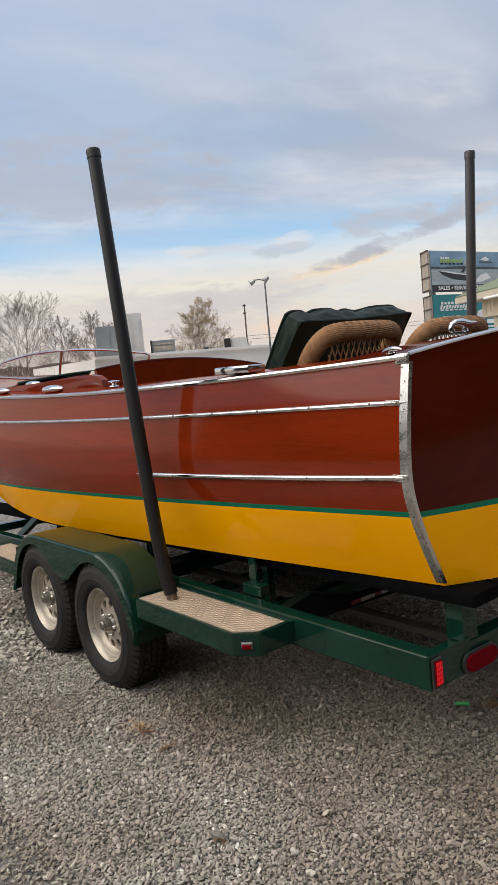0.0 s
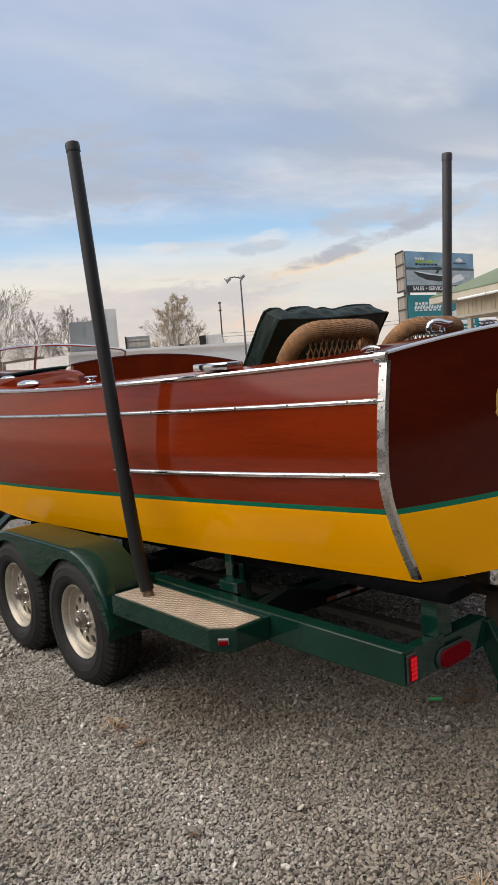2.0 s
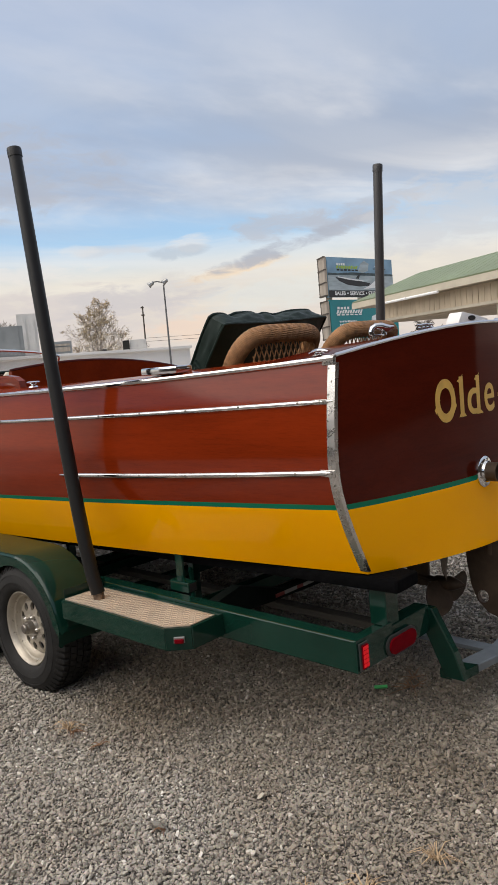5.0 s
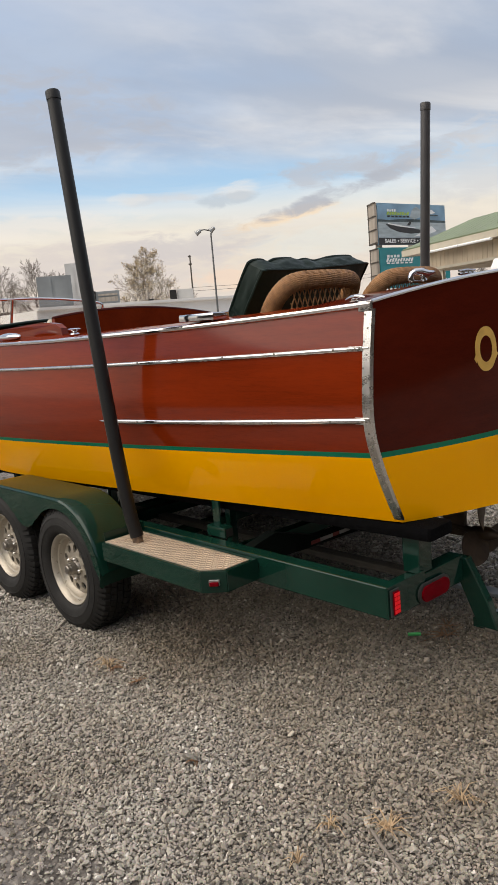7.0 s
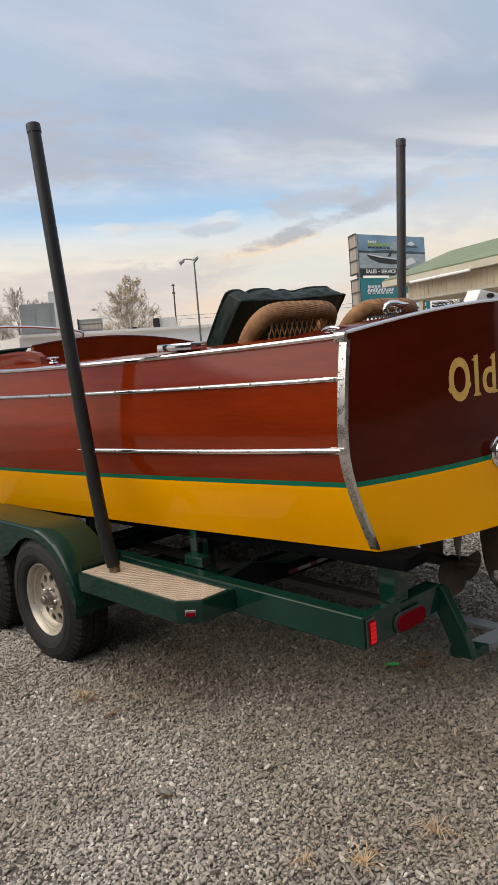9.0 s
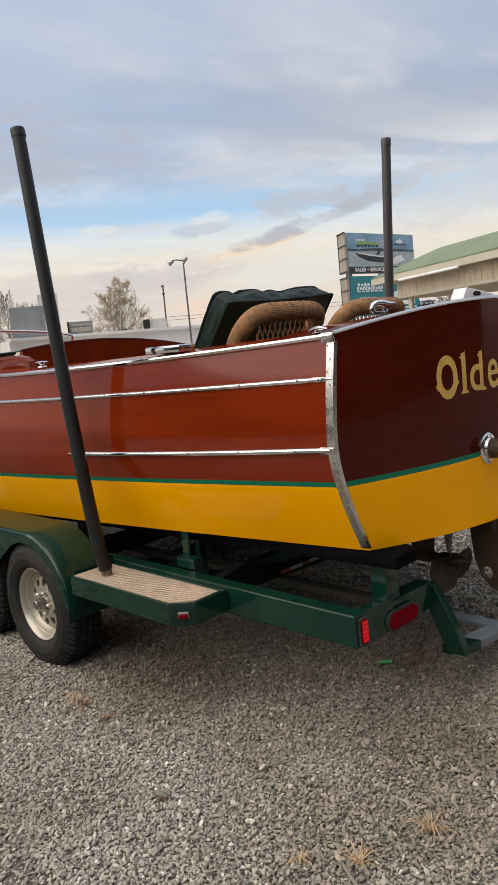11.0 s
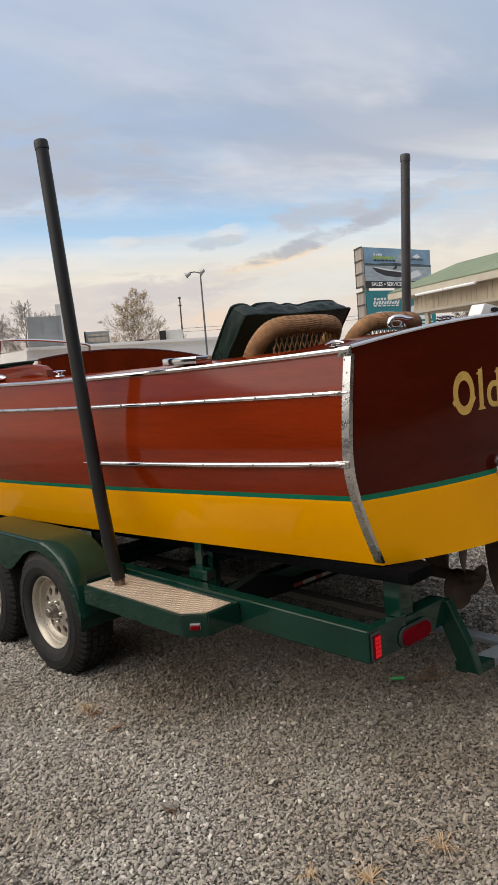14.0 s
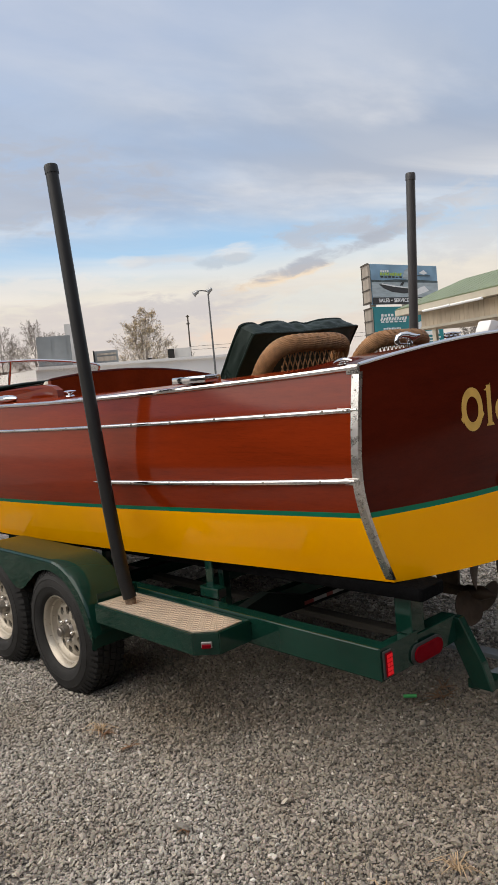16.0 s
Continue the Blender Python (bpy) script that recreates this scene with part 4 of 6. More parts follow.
def side_beam():
    """A straight tube to the wheels, from where it dips gently towards the tongue."""
    bm = bmesh.new()
    grid(bm, [[Vector((x, y, z - 0.02 * max(0.0, y - 1.6))) for x, z in ((-0.95, 0.46), (-0.95, 0.593), (-0.875, 0.593), (-0.875, 0.46), (-0.95, 0.46))] for y in (0.0, 1.6, 2.6, 4.2, 6.4)])
    bmesh.ops.remove_doubles(bm, verts=bm.verts, dist=0.0005)
    bmesh.ops.holes_fill(bm, edges=bm.edges)
    bmesh.ops.recalc_face_normals(bm, faces=bm.faces)
    bmesh.ops.bevel(bm, geom=[e for e in bm.edges if e.calc_face_angle(0) > 1.2], offset=0.006, segments=2, affect="EDGES", profile=0.5)
    return bm


both("side_beam", side_beam, GREEN_PAINT, label="long square-tube side beam")
both("tongue", lambda: slab(bmesh.new(), [Vector((-0.95, 6.3, 0.47)), Vector((-0.87, 6.3, 0.47)), Vector((TC - 0.001, 8.7, 0.47)), Vector((TC - 0.001, 8.85, 0.47))], (0, 0, 0.11)), GREEN_PAINT)
# rear end: outer cross pieces, then a dropped middle that clears the rudder
both("rear_crossmember", lambda: boxed(-0.874, -0.405, 0.004, 0.075, 0.455, 0.575, bevel=0.005), GREEN_PAINT)
both("rear_plate", lambda: boxed(-0.949, -0.70, -0.003, 0.0035, 0.4605, 0.5925, bevel=0.001), GREEN_PAINT)


def drop_arm():
    bm = bmesh.new()
    lo = [Vector((-0.41, 0.075, 0.560)), Vector((-0.41, -0.012, 0.560)), Vector((-0.375, -0.09, 0.36)), Vector((-0.362, -0.124, 0.235)), Vector((-0.362, -0.03, 0.235)), Vector((-0.38, 0.03, 0.40))]
    slab(bm, lo, (0.045, 0.0, 0.0))
    bmesh.ops.bevel(bm, geom=bm.edges[:], offset=0.005, segments=1, affect="EDGES")
    return bm


both("drop_arm", drop_arm, GREEN_PAINT)
bm = slab(bmesh.new(), [Vector((x, y, 0.226)) for x, y in ((-0.30, -0.100), (0.02, -0.157), (0.34, -0.100), (0.34, -0.010), (0.02, -0.062), (-0.30, -0.010))], (0, 0, 0.036))
bmesh.ops.bevel(bm, geom=bm.edges[:], offset=0.003, segments=1, affect="EDGES")
part("dropped_crossbar", bm, BLUE_STEEL, trailer, "bare blue-grey dropped rear crossbar")
both("crossbar_end", lambda: slab(bmesh.new(), [Vector((x, y, 0.223)) for x, y in ((-0.345, -0.096), (-0.22, -0.117), (-0.24, -0.014), (-0.345, 0.004))], (0, 0, 0.042)), GREEN_PAINT)
both("tube_end", lambda: lathe(bmesh.new(), [(0, 0.006), (0, 0.017), (-0.05, 0.017)], Matrix.Translation((-0.345, -0.112, 0.232)) @ Matrix.Rotation(radians(-90), 4, "Z"), 16), HUB_STEEL)
part("keel_bar", boxed(-0.02, 0.055, -0.06, 0.50, 0.232, 0.252, bevel=0.003), BLUE_STEEL, trailer, "bare flat keel bar")
for y in (1.22, 2.38, 3.75, 5.2):
    part("crossmember", boxed(-0.876, 0.916, y - 0.035, y + 0.035, 0.40, 0.47, bevel=0.004), GREEN_PAINT, trailer)
for y in AXLES:
    part("axle", boxed(-1.0, 1.04, y - 0.03, y + 0.03, 0.315, 0.375, bevel=0.006), GREEN_PAINT, trailer)
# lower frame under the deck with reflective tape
both("inner_rail", lambda: boxed(-0.37, -0.30, 0.30, 4.6, 0.385, 0.42, bevel=0.004), PLANK, label="dark plank under the deck")
# bunks on uprights
both("rear_upright", lambda: boxed(-0.725, -0.635, 0.004, 0.085, 0.576, 0.736, bevel=0.004), GREEN_PAINT)


def bunk():
    """A carpet-wrapped plank laid flat under the hull, with soft edges."""
    bm = bmesh.new()
    prof = [(-0.082, -0.018), (-0.078, -0.026), (-0.068, -0.029), (0.068, -0.029), (0.078, -0.026), (0.082, -0.018), (0.082, 0.018), (0.076, 0.026), (-0.076, 0.026), (-0.082, 0.018)]
    rows = []
    for k in range(16):
        y = -0.082 if k == 0 else -0.072 + 0.41 * (k - 1)
        f = 0.88 if k == 0 else 1.0
        rows.append([bm.verts.new((-0.684 + a * f, y, 0.764 - 0.0235 * y + b * f + 0.0015 * math.sin(5 * y + 20 * a))) for a, b in prof])
    for p, q in zip(rows, rows[1:]):
        for i in range(len(prof)):
            n = (i + 1) % len(prof)
            bm.faces.new((p[i], p[n], q[n], q[i]))
    bm.faces.new(rows[0])
    bm.faces.new(rows[-1][::-1])
    bmesh.ops.recalc_face_normals(bm, faces=bm.faces)
    return bm


both("bunk", bunk, CARPET, label="long black carpeted bunk", smooth=True)
both("bunk_label", lambda: boxed(-0.771, -0.769, 2.24, 2.30, 0.703, 0.722), SIGN_WHITE, label="small white sewn label")
for y in (1.22, 2.38, 3.75):
    z = 0.745 - 0.0235 * y
    both("bunk_post", lambda: boxed(-0.70, -0.655, y - 0.02, y + 0.02, 0.47, z, bevel=0.003), GREEN_PAINT)
both("bracket_tube", lambda: boxed(-0.868, -0.81, 1.05, 1.19, 0.594, 0.648, bevel=0.005), GREEN_PAINT)
# black plate on the solid tube paints the shade of its open end
both("tube_mouth_shade", lambda: boxed(-0.861, -0.817, 1.0485, 1.0495, 0.601, 0.641), DARK_AND_SHADE)
both("bracket_plate", lambda: boxed(-0.82, -0.808, 1.14, 1.19, 0.640, 0.765), GREEN_PAINT)
both("fore_stay", lambda: slab(bmesh.new(), [Vector((-0.86, 4.1, 0.535)), Vector((-0.86, 4.2, 0.535)), Vector((-0.72, 3.95, 0.76)), Vector((-0.72, 3.85, 0.76))], (0.05, 0, 0.0)), GREEN_PAINT)

# lights on the rear end
tail = part("tail_light_gasket", slab(bmesh.new(), [Vector((-0.648 + 0.066 * math.copysign(1, math.cos(a)) * (1 if abs(math.cos(a)) > 0.02 else 0) * 1 + 0.043 * math.cos(a), -0.0034, 0.497 + 0.043 * math.sin(a))) for a in [2 * math.pi * (k + 0.5) / 28 for k in range(28)]], (0, -0.010, 0)), GREY_GASKET, trailer, "oval red tail light in a grey gasket")
part("lens", slab(bmesh.new(), [Vector((-0.648 + 0.062 * math.copysign(1, math.cos(a)) + 0.033 * math.cos(a), -0.0134, 0.497 + 0.033 * math.sin(a))) for a in [2 * math.pi * (k + 0.5) / 28 for k in range(28)]], (0, -0.008, 0)), RED_LENS, tail, "red plastic lens")
tail2 = part("tail_light_gasket", slab(bmesh.new(), [Vector((0.688 + 0.066 * math.copysign(1, math.cos(a)) + 0.043 * math.cos(a), -0.0034, 0.497 + 0.043 * math.sin(a))) for a in [2 * math.pi * (k + 0.5) / 28 for k in range(28)]], (0, -0.010, 0)), GREY_GASKET, trailer, "oval red tail light in a grey gasket")
part("lens", slab(bmesh.new(), [Vector((0.688 + 0.062 * math.copysign(1, math.cos(a)) + 0.033 * math.cos(a), -0.0134, 0.497 + 0.033 * math.sin(a))) for a in [2 * math.pi * (k + 0.5) / 28 for k in range(28)]], (0, -0.008, 0)), RED_LENS, tail2, "red plastic lens")
for x in (-0.912, 0.952):
    mk = part("marker_light", boxed(x - 0.026, x + 0.026, -0.012, -0.0034, 0.468, 0.578, bevel=0.002), GREY_GASKET, trailer, "slim upright red marker light")
    part("lens", boxed(x - 0.019, x + 0.019, -0.020, -0.0121, 0.476, 0.572, bevel=0.004), RED_LENS, mk, "red plastic lens")
    glow = bpy.data.materials.get("lit red diode") or material("lit red diode", (0.3, 0.002, 0.004), 0.5)
    gbs = glow.node_tree.nodes["Principled BSDF"]
    gbs.inputs["Emission Color"].default_value, gbs.inputs["Emission Strength"].default_value = (1.0, 0.002, 0.012, 1), 0.32
    for r in range(5):
        for c in (-0.009, 0.009):
            part("diode", boxed(x + c - 0.008, x + c + 0.008, -0.0215, -0.0203, 0.4825 + 0.0175 * r, 0.497 + 0.0175 * r), glow, mk)

# steps: a boxed frame with a tread plate let into its top
STEP = [(-0.951, 1.63), (-1.228, 1.63), (-1.228, 0.812), (-1.148, 0.720), (-0.951, 0.728)]
PLATE = [(-0.988, 1.615), (-1.214, 1.615), (-1.214, 0.820), (-1.142, 0.738), (-0.988, 0.745)]
FORE = [(-0.951, 3.25), (-0.951, 4.0), (-1.16, 3.97), (-1.228, 3.9), (-1.228, 3.25)]
FORE_PLATE = [(-1.0, 3.26), (-1.0, 3.97), (-1.152, 3.95), (-1.214, 3.885), (-1.214, 3.26)]


def tread(outline):
    """A plate with rows of raised lozenges that lean to and fro."""
    bm = bmesh.new()
    slab(bm, [Vector((x, y, 0.5775)) for x, y in outline], (0, 0, 0.0035))
    xs, ys = [p[0] for p in outline], [p[1] for p in outline]
    rows, cols = int((max(ys) - min(ys)) / 0.0195), int((max(xs) - min(xs)) / 0.0195)
    for i in range(rows):
        for j in range(cols):
            x, y = min(xs) + 0.013 + j * 0.0195, min(ys) + 0.014 + i * 0.0195
            if min(ys) < 2 and (x + 1.214) / 0.072 + (y - 0.738) / 0.082 < 1.28:
                continue
            a = radians(45 if (i + j) % 2 else -45)
            u, v = Vector((math.cos(a), math.sin(a), 0)), Vector((-math.sin(a), math.cos(a), 0))
            c = Vector((x, y, 0.581))
            b = [bm.verts.new(c + u * 0.0115), bm.verts.new(c + v * 0.0045), bm.verts.new(c - u * 0.0115), bm.verts.new(c - v * 0.0045)]
            t = [bm.verts.new(c + u * 0.0068 + Vector((0, 0, 0.0028))), bm.verts.new(c - u * 0.0068 + Vector((0, 0, 0.0028)))]
            for f in ((b[0], b[1], t[1], t[0]), (b[1], b[2], t[1]), (b[2], b[3], t[0], t[1]), (b[3], b[0], t[0])):
                bm.faces.new(f).material_index = 1
    return bm


def lowered(bm, dz):
    bmesh.ops.translate(bm, verts=bm.verts, vec=(0, 0, dz))
    return bm


def step_frame(outline):
    bm = slab(bmesh.new(), [Vector((x, y, 0.478)) for x, y in outline], (0, 0, 0.0985))
    bmesh.ops.bevel(bm, geom=[e for e in bm.edges], offset=0.004, segments=2, affect="EDGES")
    return bm


for ol, pl, drop in ((STEP, PLATE, 0.0), (FORE, FORE_PLATE, -0.06)):
    frames = both("step", lambda: lowered(step_frame(ol), drop), GREEN_PAINT, label="boxed green step beside the fender")
    for plate in both("tread_plate", lambda: lowered(tread(pl), drop), TREAD_PLATE, parent=frames, label="worn raised-pattern tread plate"):
        plate.data.materials.append(TREAD_TOP)
chamfer = (Vector((-1.148, 0.720, 0)) - Vector((-1.228, 0.812, 0))).normalized()
cm = Matrix.Translation((-1.186, 0.7640, 0.528)) @ Matrix.Rotation(math.atan2(chamfer.y, chamfer.x), 4, "Z")
sl = part("step_light", boxed(-0.024, 0.024, -0.012, -0.001, -0.014, 0.014, m=cm, bevel=0.003), LAMP_GREY, trailer, "small red side light")
part("lens", boxed(-0.021, 0.021, -0.022, -0.0121, -0.013, 0.006, m=cm, bevel=0.004), RED_LENS, sl, "red plastic lens")


# tandem fender
def fender_line(r):
    """The outline in y and z over both wheels, from the rear foot to the front foot."""
    rear, front = AXLES
    pts = [(rear - r - 0.012, 0.400), (rear - r - 0.008, 0.412)]
    pts += [(rear - r * math.cos(a), HUB_Z - 0.005 + r * math.sin(a)) for a in [math.pi / 2 * k / 12 for k in range(13)]]
    pts += [(front + r * math.sin(a), HUB_Z - 0.005 + r * math.cos(a)) for a in [math.pi / 2 * k / 12 for k in range(13)]]
    return pts + [(front + r + 0.01, 0.39)]


def fender_top():
    bm = bmesh.new()
    line = fender_line(0.425)
    grid(bm, [[Vector((x, y, z + dz)) for x, dz in ((-1.232, -0.012), (-1.226, -0.003), (-1.215, 0.0), (-1.10, 0.002), (-0.965, 0.0))] for y, z in line])
    return solid(bm, 0.004)


def fender_skirt():
    bm = bmesh.new()
    out = fender_line(0.425)
    rear, front = AXLES
    r, mid = 0.372, (AXLES[0] + AXLES[1]) / 2
    inn = []
    for y, z in out:
        if z < HUB_Z + 0.09:
            inn.append((y + (0.02 if y < mid else -0.02), z + 0.012))
            continue
        c = rear if y < mid else front
        d = math.hypot(y - c, z - HUB_Z + 0.010)
        inn.append((c + (y - c) * r / d, HUB_Z - 0.010 + (z - HUB_Z + 0.010) * r / d))
    # straight part between the wheels: a rounded tongue hangs down
    k = next(i for i in range(len(out) - 1) if out[i + 1][0] - out[i][0] > 0.3)
    fill_o, fill_i = [], []
    for s in range(1, 24):
        y = out[k][0] + (out[k + 1][0] - out[k][0]) * s / 24
        dz = min(abs(y - rear), abs(y - front))
        arc = HUB_Z - 0.010 + math.sqrt(max(r * r - dz * dz, 0.0))
        tip = 0.533 + 3.2 * (y - mid) ** 2
        fill_o.append((y, out[k][1]))
        fill_i.append((y, max(arc, tip) if abs(y - mid) < 0.16 else arc))
    out2, inn2 = out[:k + 1] + fill_o + out[k + 1:], inn[:k + 1] + fill_i + inn[k + 1:]
    grid(bm, [[Vector((-1.2325, a[0], a[1] - 0.012)), Vector((-1.2325, b[0], min(b[1], a[1] - 0.015)))] for a, b in zip(out2, inn2)])
    return solid(bm, 0.004)


fenders = both("fender", fender_top, GREEN_PAINT, label="rounded green tandem fender", smooth=True)
both("fender_skirt", fender_skirt, GREEN_PAINT, parent=fenders)
for y in (1.55, 3.22):
    both("fender_stay", lambda: boxed(-1.20, -0.951, y + 0.09, y + 0.096, 0.42, 0.62), GREEN_PAINT)


# wheels
def tyre_mesh(m):
    bm = bmesh.new()
    R = TYRE_R
    prof = [(0.02, 0.205), (0.022, 0.2085), (0.004, 0.214), (-0.006, 0.224), (-0.010, 0.228), (-0.016, 0.245), (-0.021, 0.265), (-0.0235, 0.2655), (-0.0235, 0.2715), (-0.022, 0.272), (-0.021, 0.29), (-0.017, 0.304), (-0.019, 0.305), (-0.018, 0.311), (-0.015, 0.312), (-0.006, 0.328), (0.002, 0.338), (0.010, 0.344), (0.026, R - 0.014), (0.05, R - 0.010), (0.10, R - 0.009), (0.15, R - 0.010), (0.172, R - 0.014), (0.19, 0.345), (0.215, 0.30), (0.215, 0.25), (0.195, 0.205)]
    lathe(bm, prof, m, 72)
    # tread: chunky shoulder lugs, then three ribs of blocks with grooves between
    n = 58
    for k in range(n):
        for path, off, fill in ((((-0.007, 0.329), (0.004, 0.346), (0.018, R - 0.003), (0.046, R)), 0.0, 0.66), (((0.056, R), (0.088, R + 0.001)), 0.5, 0.86), (((0.095, R + 0.001), (0.127, R + 0.001)), 0.2, 0.86), (((0.134, R + 0.001), (0.158, R)), 0.7, 0.86), (((0.164, R - 0.001), (0.186, R - 0.005), (0.200, 0.342)), 0.0, 0.66)):
            t0 = 2 * math.pi * (k + off) / n
            t1 = t0 + 2 * math.pi / n * fill * (0.8 if k % 2 and len(path) > 2 else 1)
            rows = []
            for i, (a, r) in enumerate(path):
                sk = 0.35 * 2 * math.pi / n * i / len(path)
                hi = [m @ Vector((a, r * math.cos(t + sk), r * math.sin(t + sk))) for t in (t0, t1)]
                lo = [m @ Vector((a + (0.006 if len(path) == 4 and i < 2 else -0.006 if len(path) == 3 and i == 2 else 0), (r - 0.014) * math.cos(t + sk), (r - 0.014) * math.sin(t + sk))) for t in (t0, t1)]
                rows.append([bm.verts.new(v) for v in (lo[0], hi[0], hi[1], lo[1])])
            for p, q in zip(rows, rows[1:]):
                for i in range(3):
                    bm.faces.new((p[i], p[i + 1], q[i + 1], q[i]))
            bm.faces.new(rows[0])
            bm.faces.new(rows[-1][::-1])
    bmesh.ops.recalc_face_normals(bm, faces=bm.faces)
    return bm


def wheel(y, side, spin):
    """A tyre on a pierced steel rim with hub and nuts; the disc is dished in from the outer face."""
    at = mirrored(side) @ Matrix.Translation((-1.222, y - 0.03, HUB_Z + 0.005)) @ Matrix.Rotation(spin, 4, "X")
    tyre = tyre_mesh(at)
    if side > 0:
        bmesh.ops.reverse_faces(tyre, faces=tyre.faces)
    w = part("tyre", tyre, RUBBER, trailer, "black dusty trailer tyre", smooth=True)
    rim = bmesh.new()
    lathe(rim, [(0.028, 0.212), (0.014, 0.211), (0.008, 0.208), (0.007, 0.205), (0.012, 0.199), (0.020, 0.193), (0.040, 0.187), (0.045, 0.178), (0.072, 0.170), (0.080, 0.160), (0.074, 0.150)], at, 56)
    # pierced disc: a ring of holes is left between two bands
    n = 60
    holes = 10
    lathe(rim, [(0.074, 0.150), (0.060, 0.142)], at, 60)
    lathe(rim, [(0.052, 0.088), (0.050, 0.075), (0.055, 0.056), (0.060, 0.045)], at, 60)
    for k in range(holes):
        c = 2 * math.pi * k / holes
        pts = []
        ring = []
        for s in range(24):
            a = 2 * math.pi * s / 24
            hr, ht = 0.115 + 0.0225 * math.cos(a), c + 0.0205 * math.sin(a) / 0.115
            ring.append((hr, ht))
            w0 = math.pi / holes
            # outer frame of this sector, in polar form
            ca, sa = math.cos(a), math.sin(a)
            f = min(0.027 / max(abs(ca), 1e-6), w0 / max(abs(sa), 1e-6) if abs(sa) > 1e-6 else 9)
            pts.append((0.115 + ca * min(0.027 / max(abs(ca), 1e-6), 0.027 * 1.0 / max(abs(sa), abs(ca))), c + sa / max(abs(sa), abs(ca)) * w0))
        deep = lambda r: 0.052 + (r - 0.088) / (0.142 - 0.088) * 0.008
        co = lambda r, t, d=0: at @ Vector((deep(r) + d, r * math.cos(t), r * math.sin(t)))
        A, B = [rim.verts.new(co(*p)) for p in pts], [rim.verts.new(co(*p)) for p in ring]
        C = [rim.verts.new(co(*p, 0.012)) for p in ring]
        for s in range(24):
            j = (s + 1) % 24
            rim.faces.new((A[s], A[j], B[j], B[s]))
            rim.faces.new((B[s], B[j], C[j], C[s]))
    bmesh.ops.recalc_face_normals(rim, faces=rim.faces)
    rm = part("rim", rim, WHEEL, w, "pierced silver steel rim", smooth=True)
    # black disc added behind the rim holes in place of shade
    part("rim_shade_disc", lathe(bmesh.new(), [(0.095, 0.2), (0.095, 0.001)], at, 40), DARK_AND_SHADE, w)
    hub = part("hub", lathe(bmesh.new(), [(0.062, 0.050), (0.050, 0.046), (0.042, 0.038), (0.016, 0.036), (0.010, 0.034), (0.008, 0.027), (-0.004, 0.026), (-0.009, 0.021), (-0.010, 0.001)], at, 28), HUB_STEEL, w, "grey steel hub and cap", smooth=True)
    for k in range(5):
        a = 2 * math.pi * k / 5 + 0.3
        bm = lathe(bmesh.new(), [(0.058, 0.011), (0.036, 0.011), (0.030, 0.008), (0.027, 0.004), (0.026, 0.001)], at @ Matrix.Translation((0, 0.062 * math.cos(a), 0.062 * math.sin(a))), 8)
        part("wheel_nut", bm, STEEL_WORN, w)


for side in (-1, 1):
    for y, spin in zip(AXLES, (0.4, 1.3)):
        wheel(y, side, spin)


# guide posts
def guide_post(base, top, r0, r1, label, bow=0.0, mat=PVC):
    p0, p1 = Vector(base), Vector(top)
    d = (p1 - p0).normalized()
    sleeve = part("socket", sweep(bmesh.new(), [p0 - d * 0.005, p0 + d * 0.07], r0 * 0.8, 16), RUST, trailer, "rusty torn socket")
    n = 24
    post = part("guide_post", sweep(bmesh.new(), [p0 + d * 0.034 + (p1 - p0 - d * 0.034) * k / n + Vector((-0.75, 0.66, 0)) * bow * math.sin(math.pi * (k / n) ** 0.55) for k in range(n + 1)], [r0 + (r1 - r0) * k / n for k in range(n + 1)], 20), mat, trailer, label, smooth=True)
    part("cap", lathe(bmesh.new(), [(-0.040, r1 * 1.0), (-0.040, r1 * 1.09), (-0.006, r1 * 1.10), (0.003, r1 * 1.03), (0.006, r1 * 0.9), (0.006, 0.001)], Matrix.Translation(p1) @ d.to_track_quat("X", "Z").to_matrix().to_4x4(), 24), mat, post, "round end cap", smooth=True)


guide_post((-1.120, 1.447, 0.577), (-1.14, 1.724, 2.833), 0.0350, 0.0328, "tall leaning dark plastic guide post", 0.022)
guide_post((1.05, 1.20, 0.585), (1.05, 1.066, 2.866), 0.031, 0.0295, "tall plastic guide post, coloured lighter for sky reflection", mat=PVC_SKYLIT)

# reflective tape on the rear face of a crossmember
both("veed_crossmember", lambda: slab(bmesh.new(), [Vector((x, 0.842, z)) for x, z in ((-0.876, 0.50), (-0.5, 0.482), (TC - 0.001, 0.470), (TC - 0.001, 0.512), (-0.42, 0.527), (-0.72, 0.622), (-0.876, 0.590))], (0, 0.06, 0)), GREEN_IN_SHADE, label="veed crossmember coloured as in deep shade, with reflective tape")
for mat, a, b in ((RED_TAPE, -0.478, -0.41), (WHITE_TAPE, -0.41, -0.31), (RED_TAPE, -0.31, -0.26), (WHITE_TAPE, -0.26, -0.171)):
    part("reflective_tape", boxed(a, b - 0.002, 0.8385, 0.8415, 0.494, 0.5125), mat, trailer)

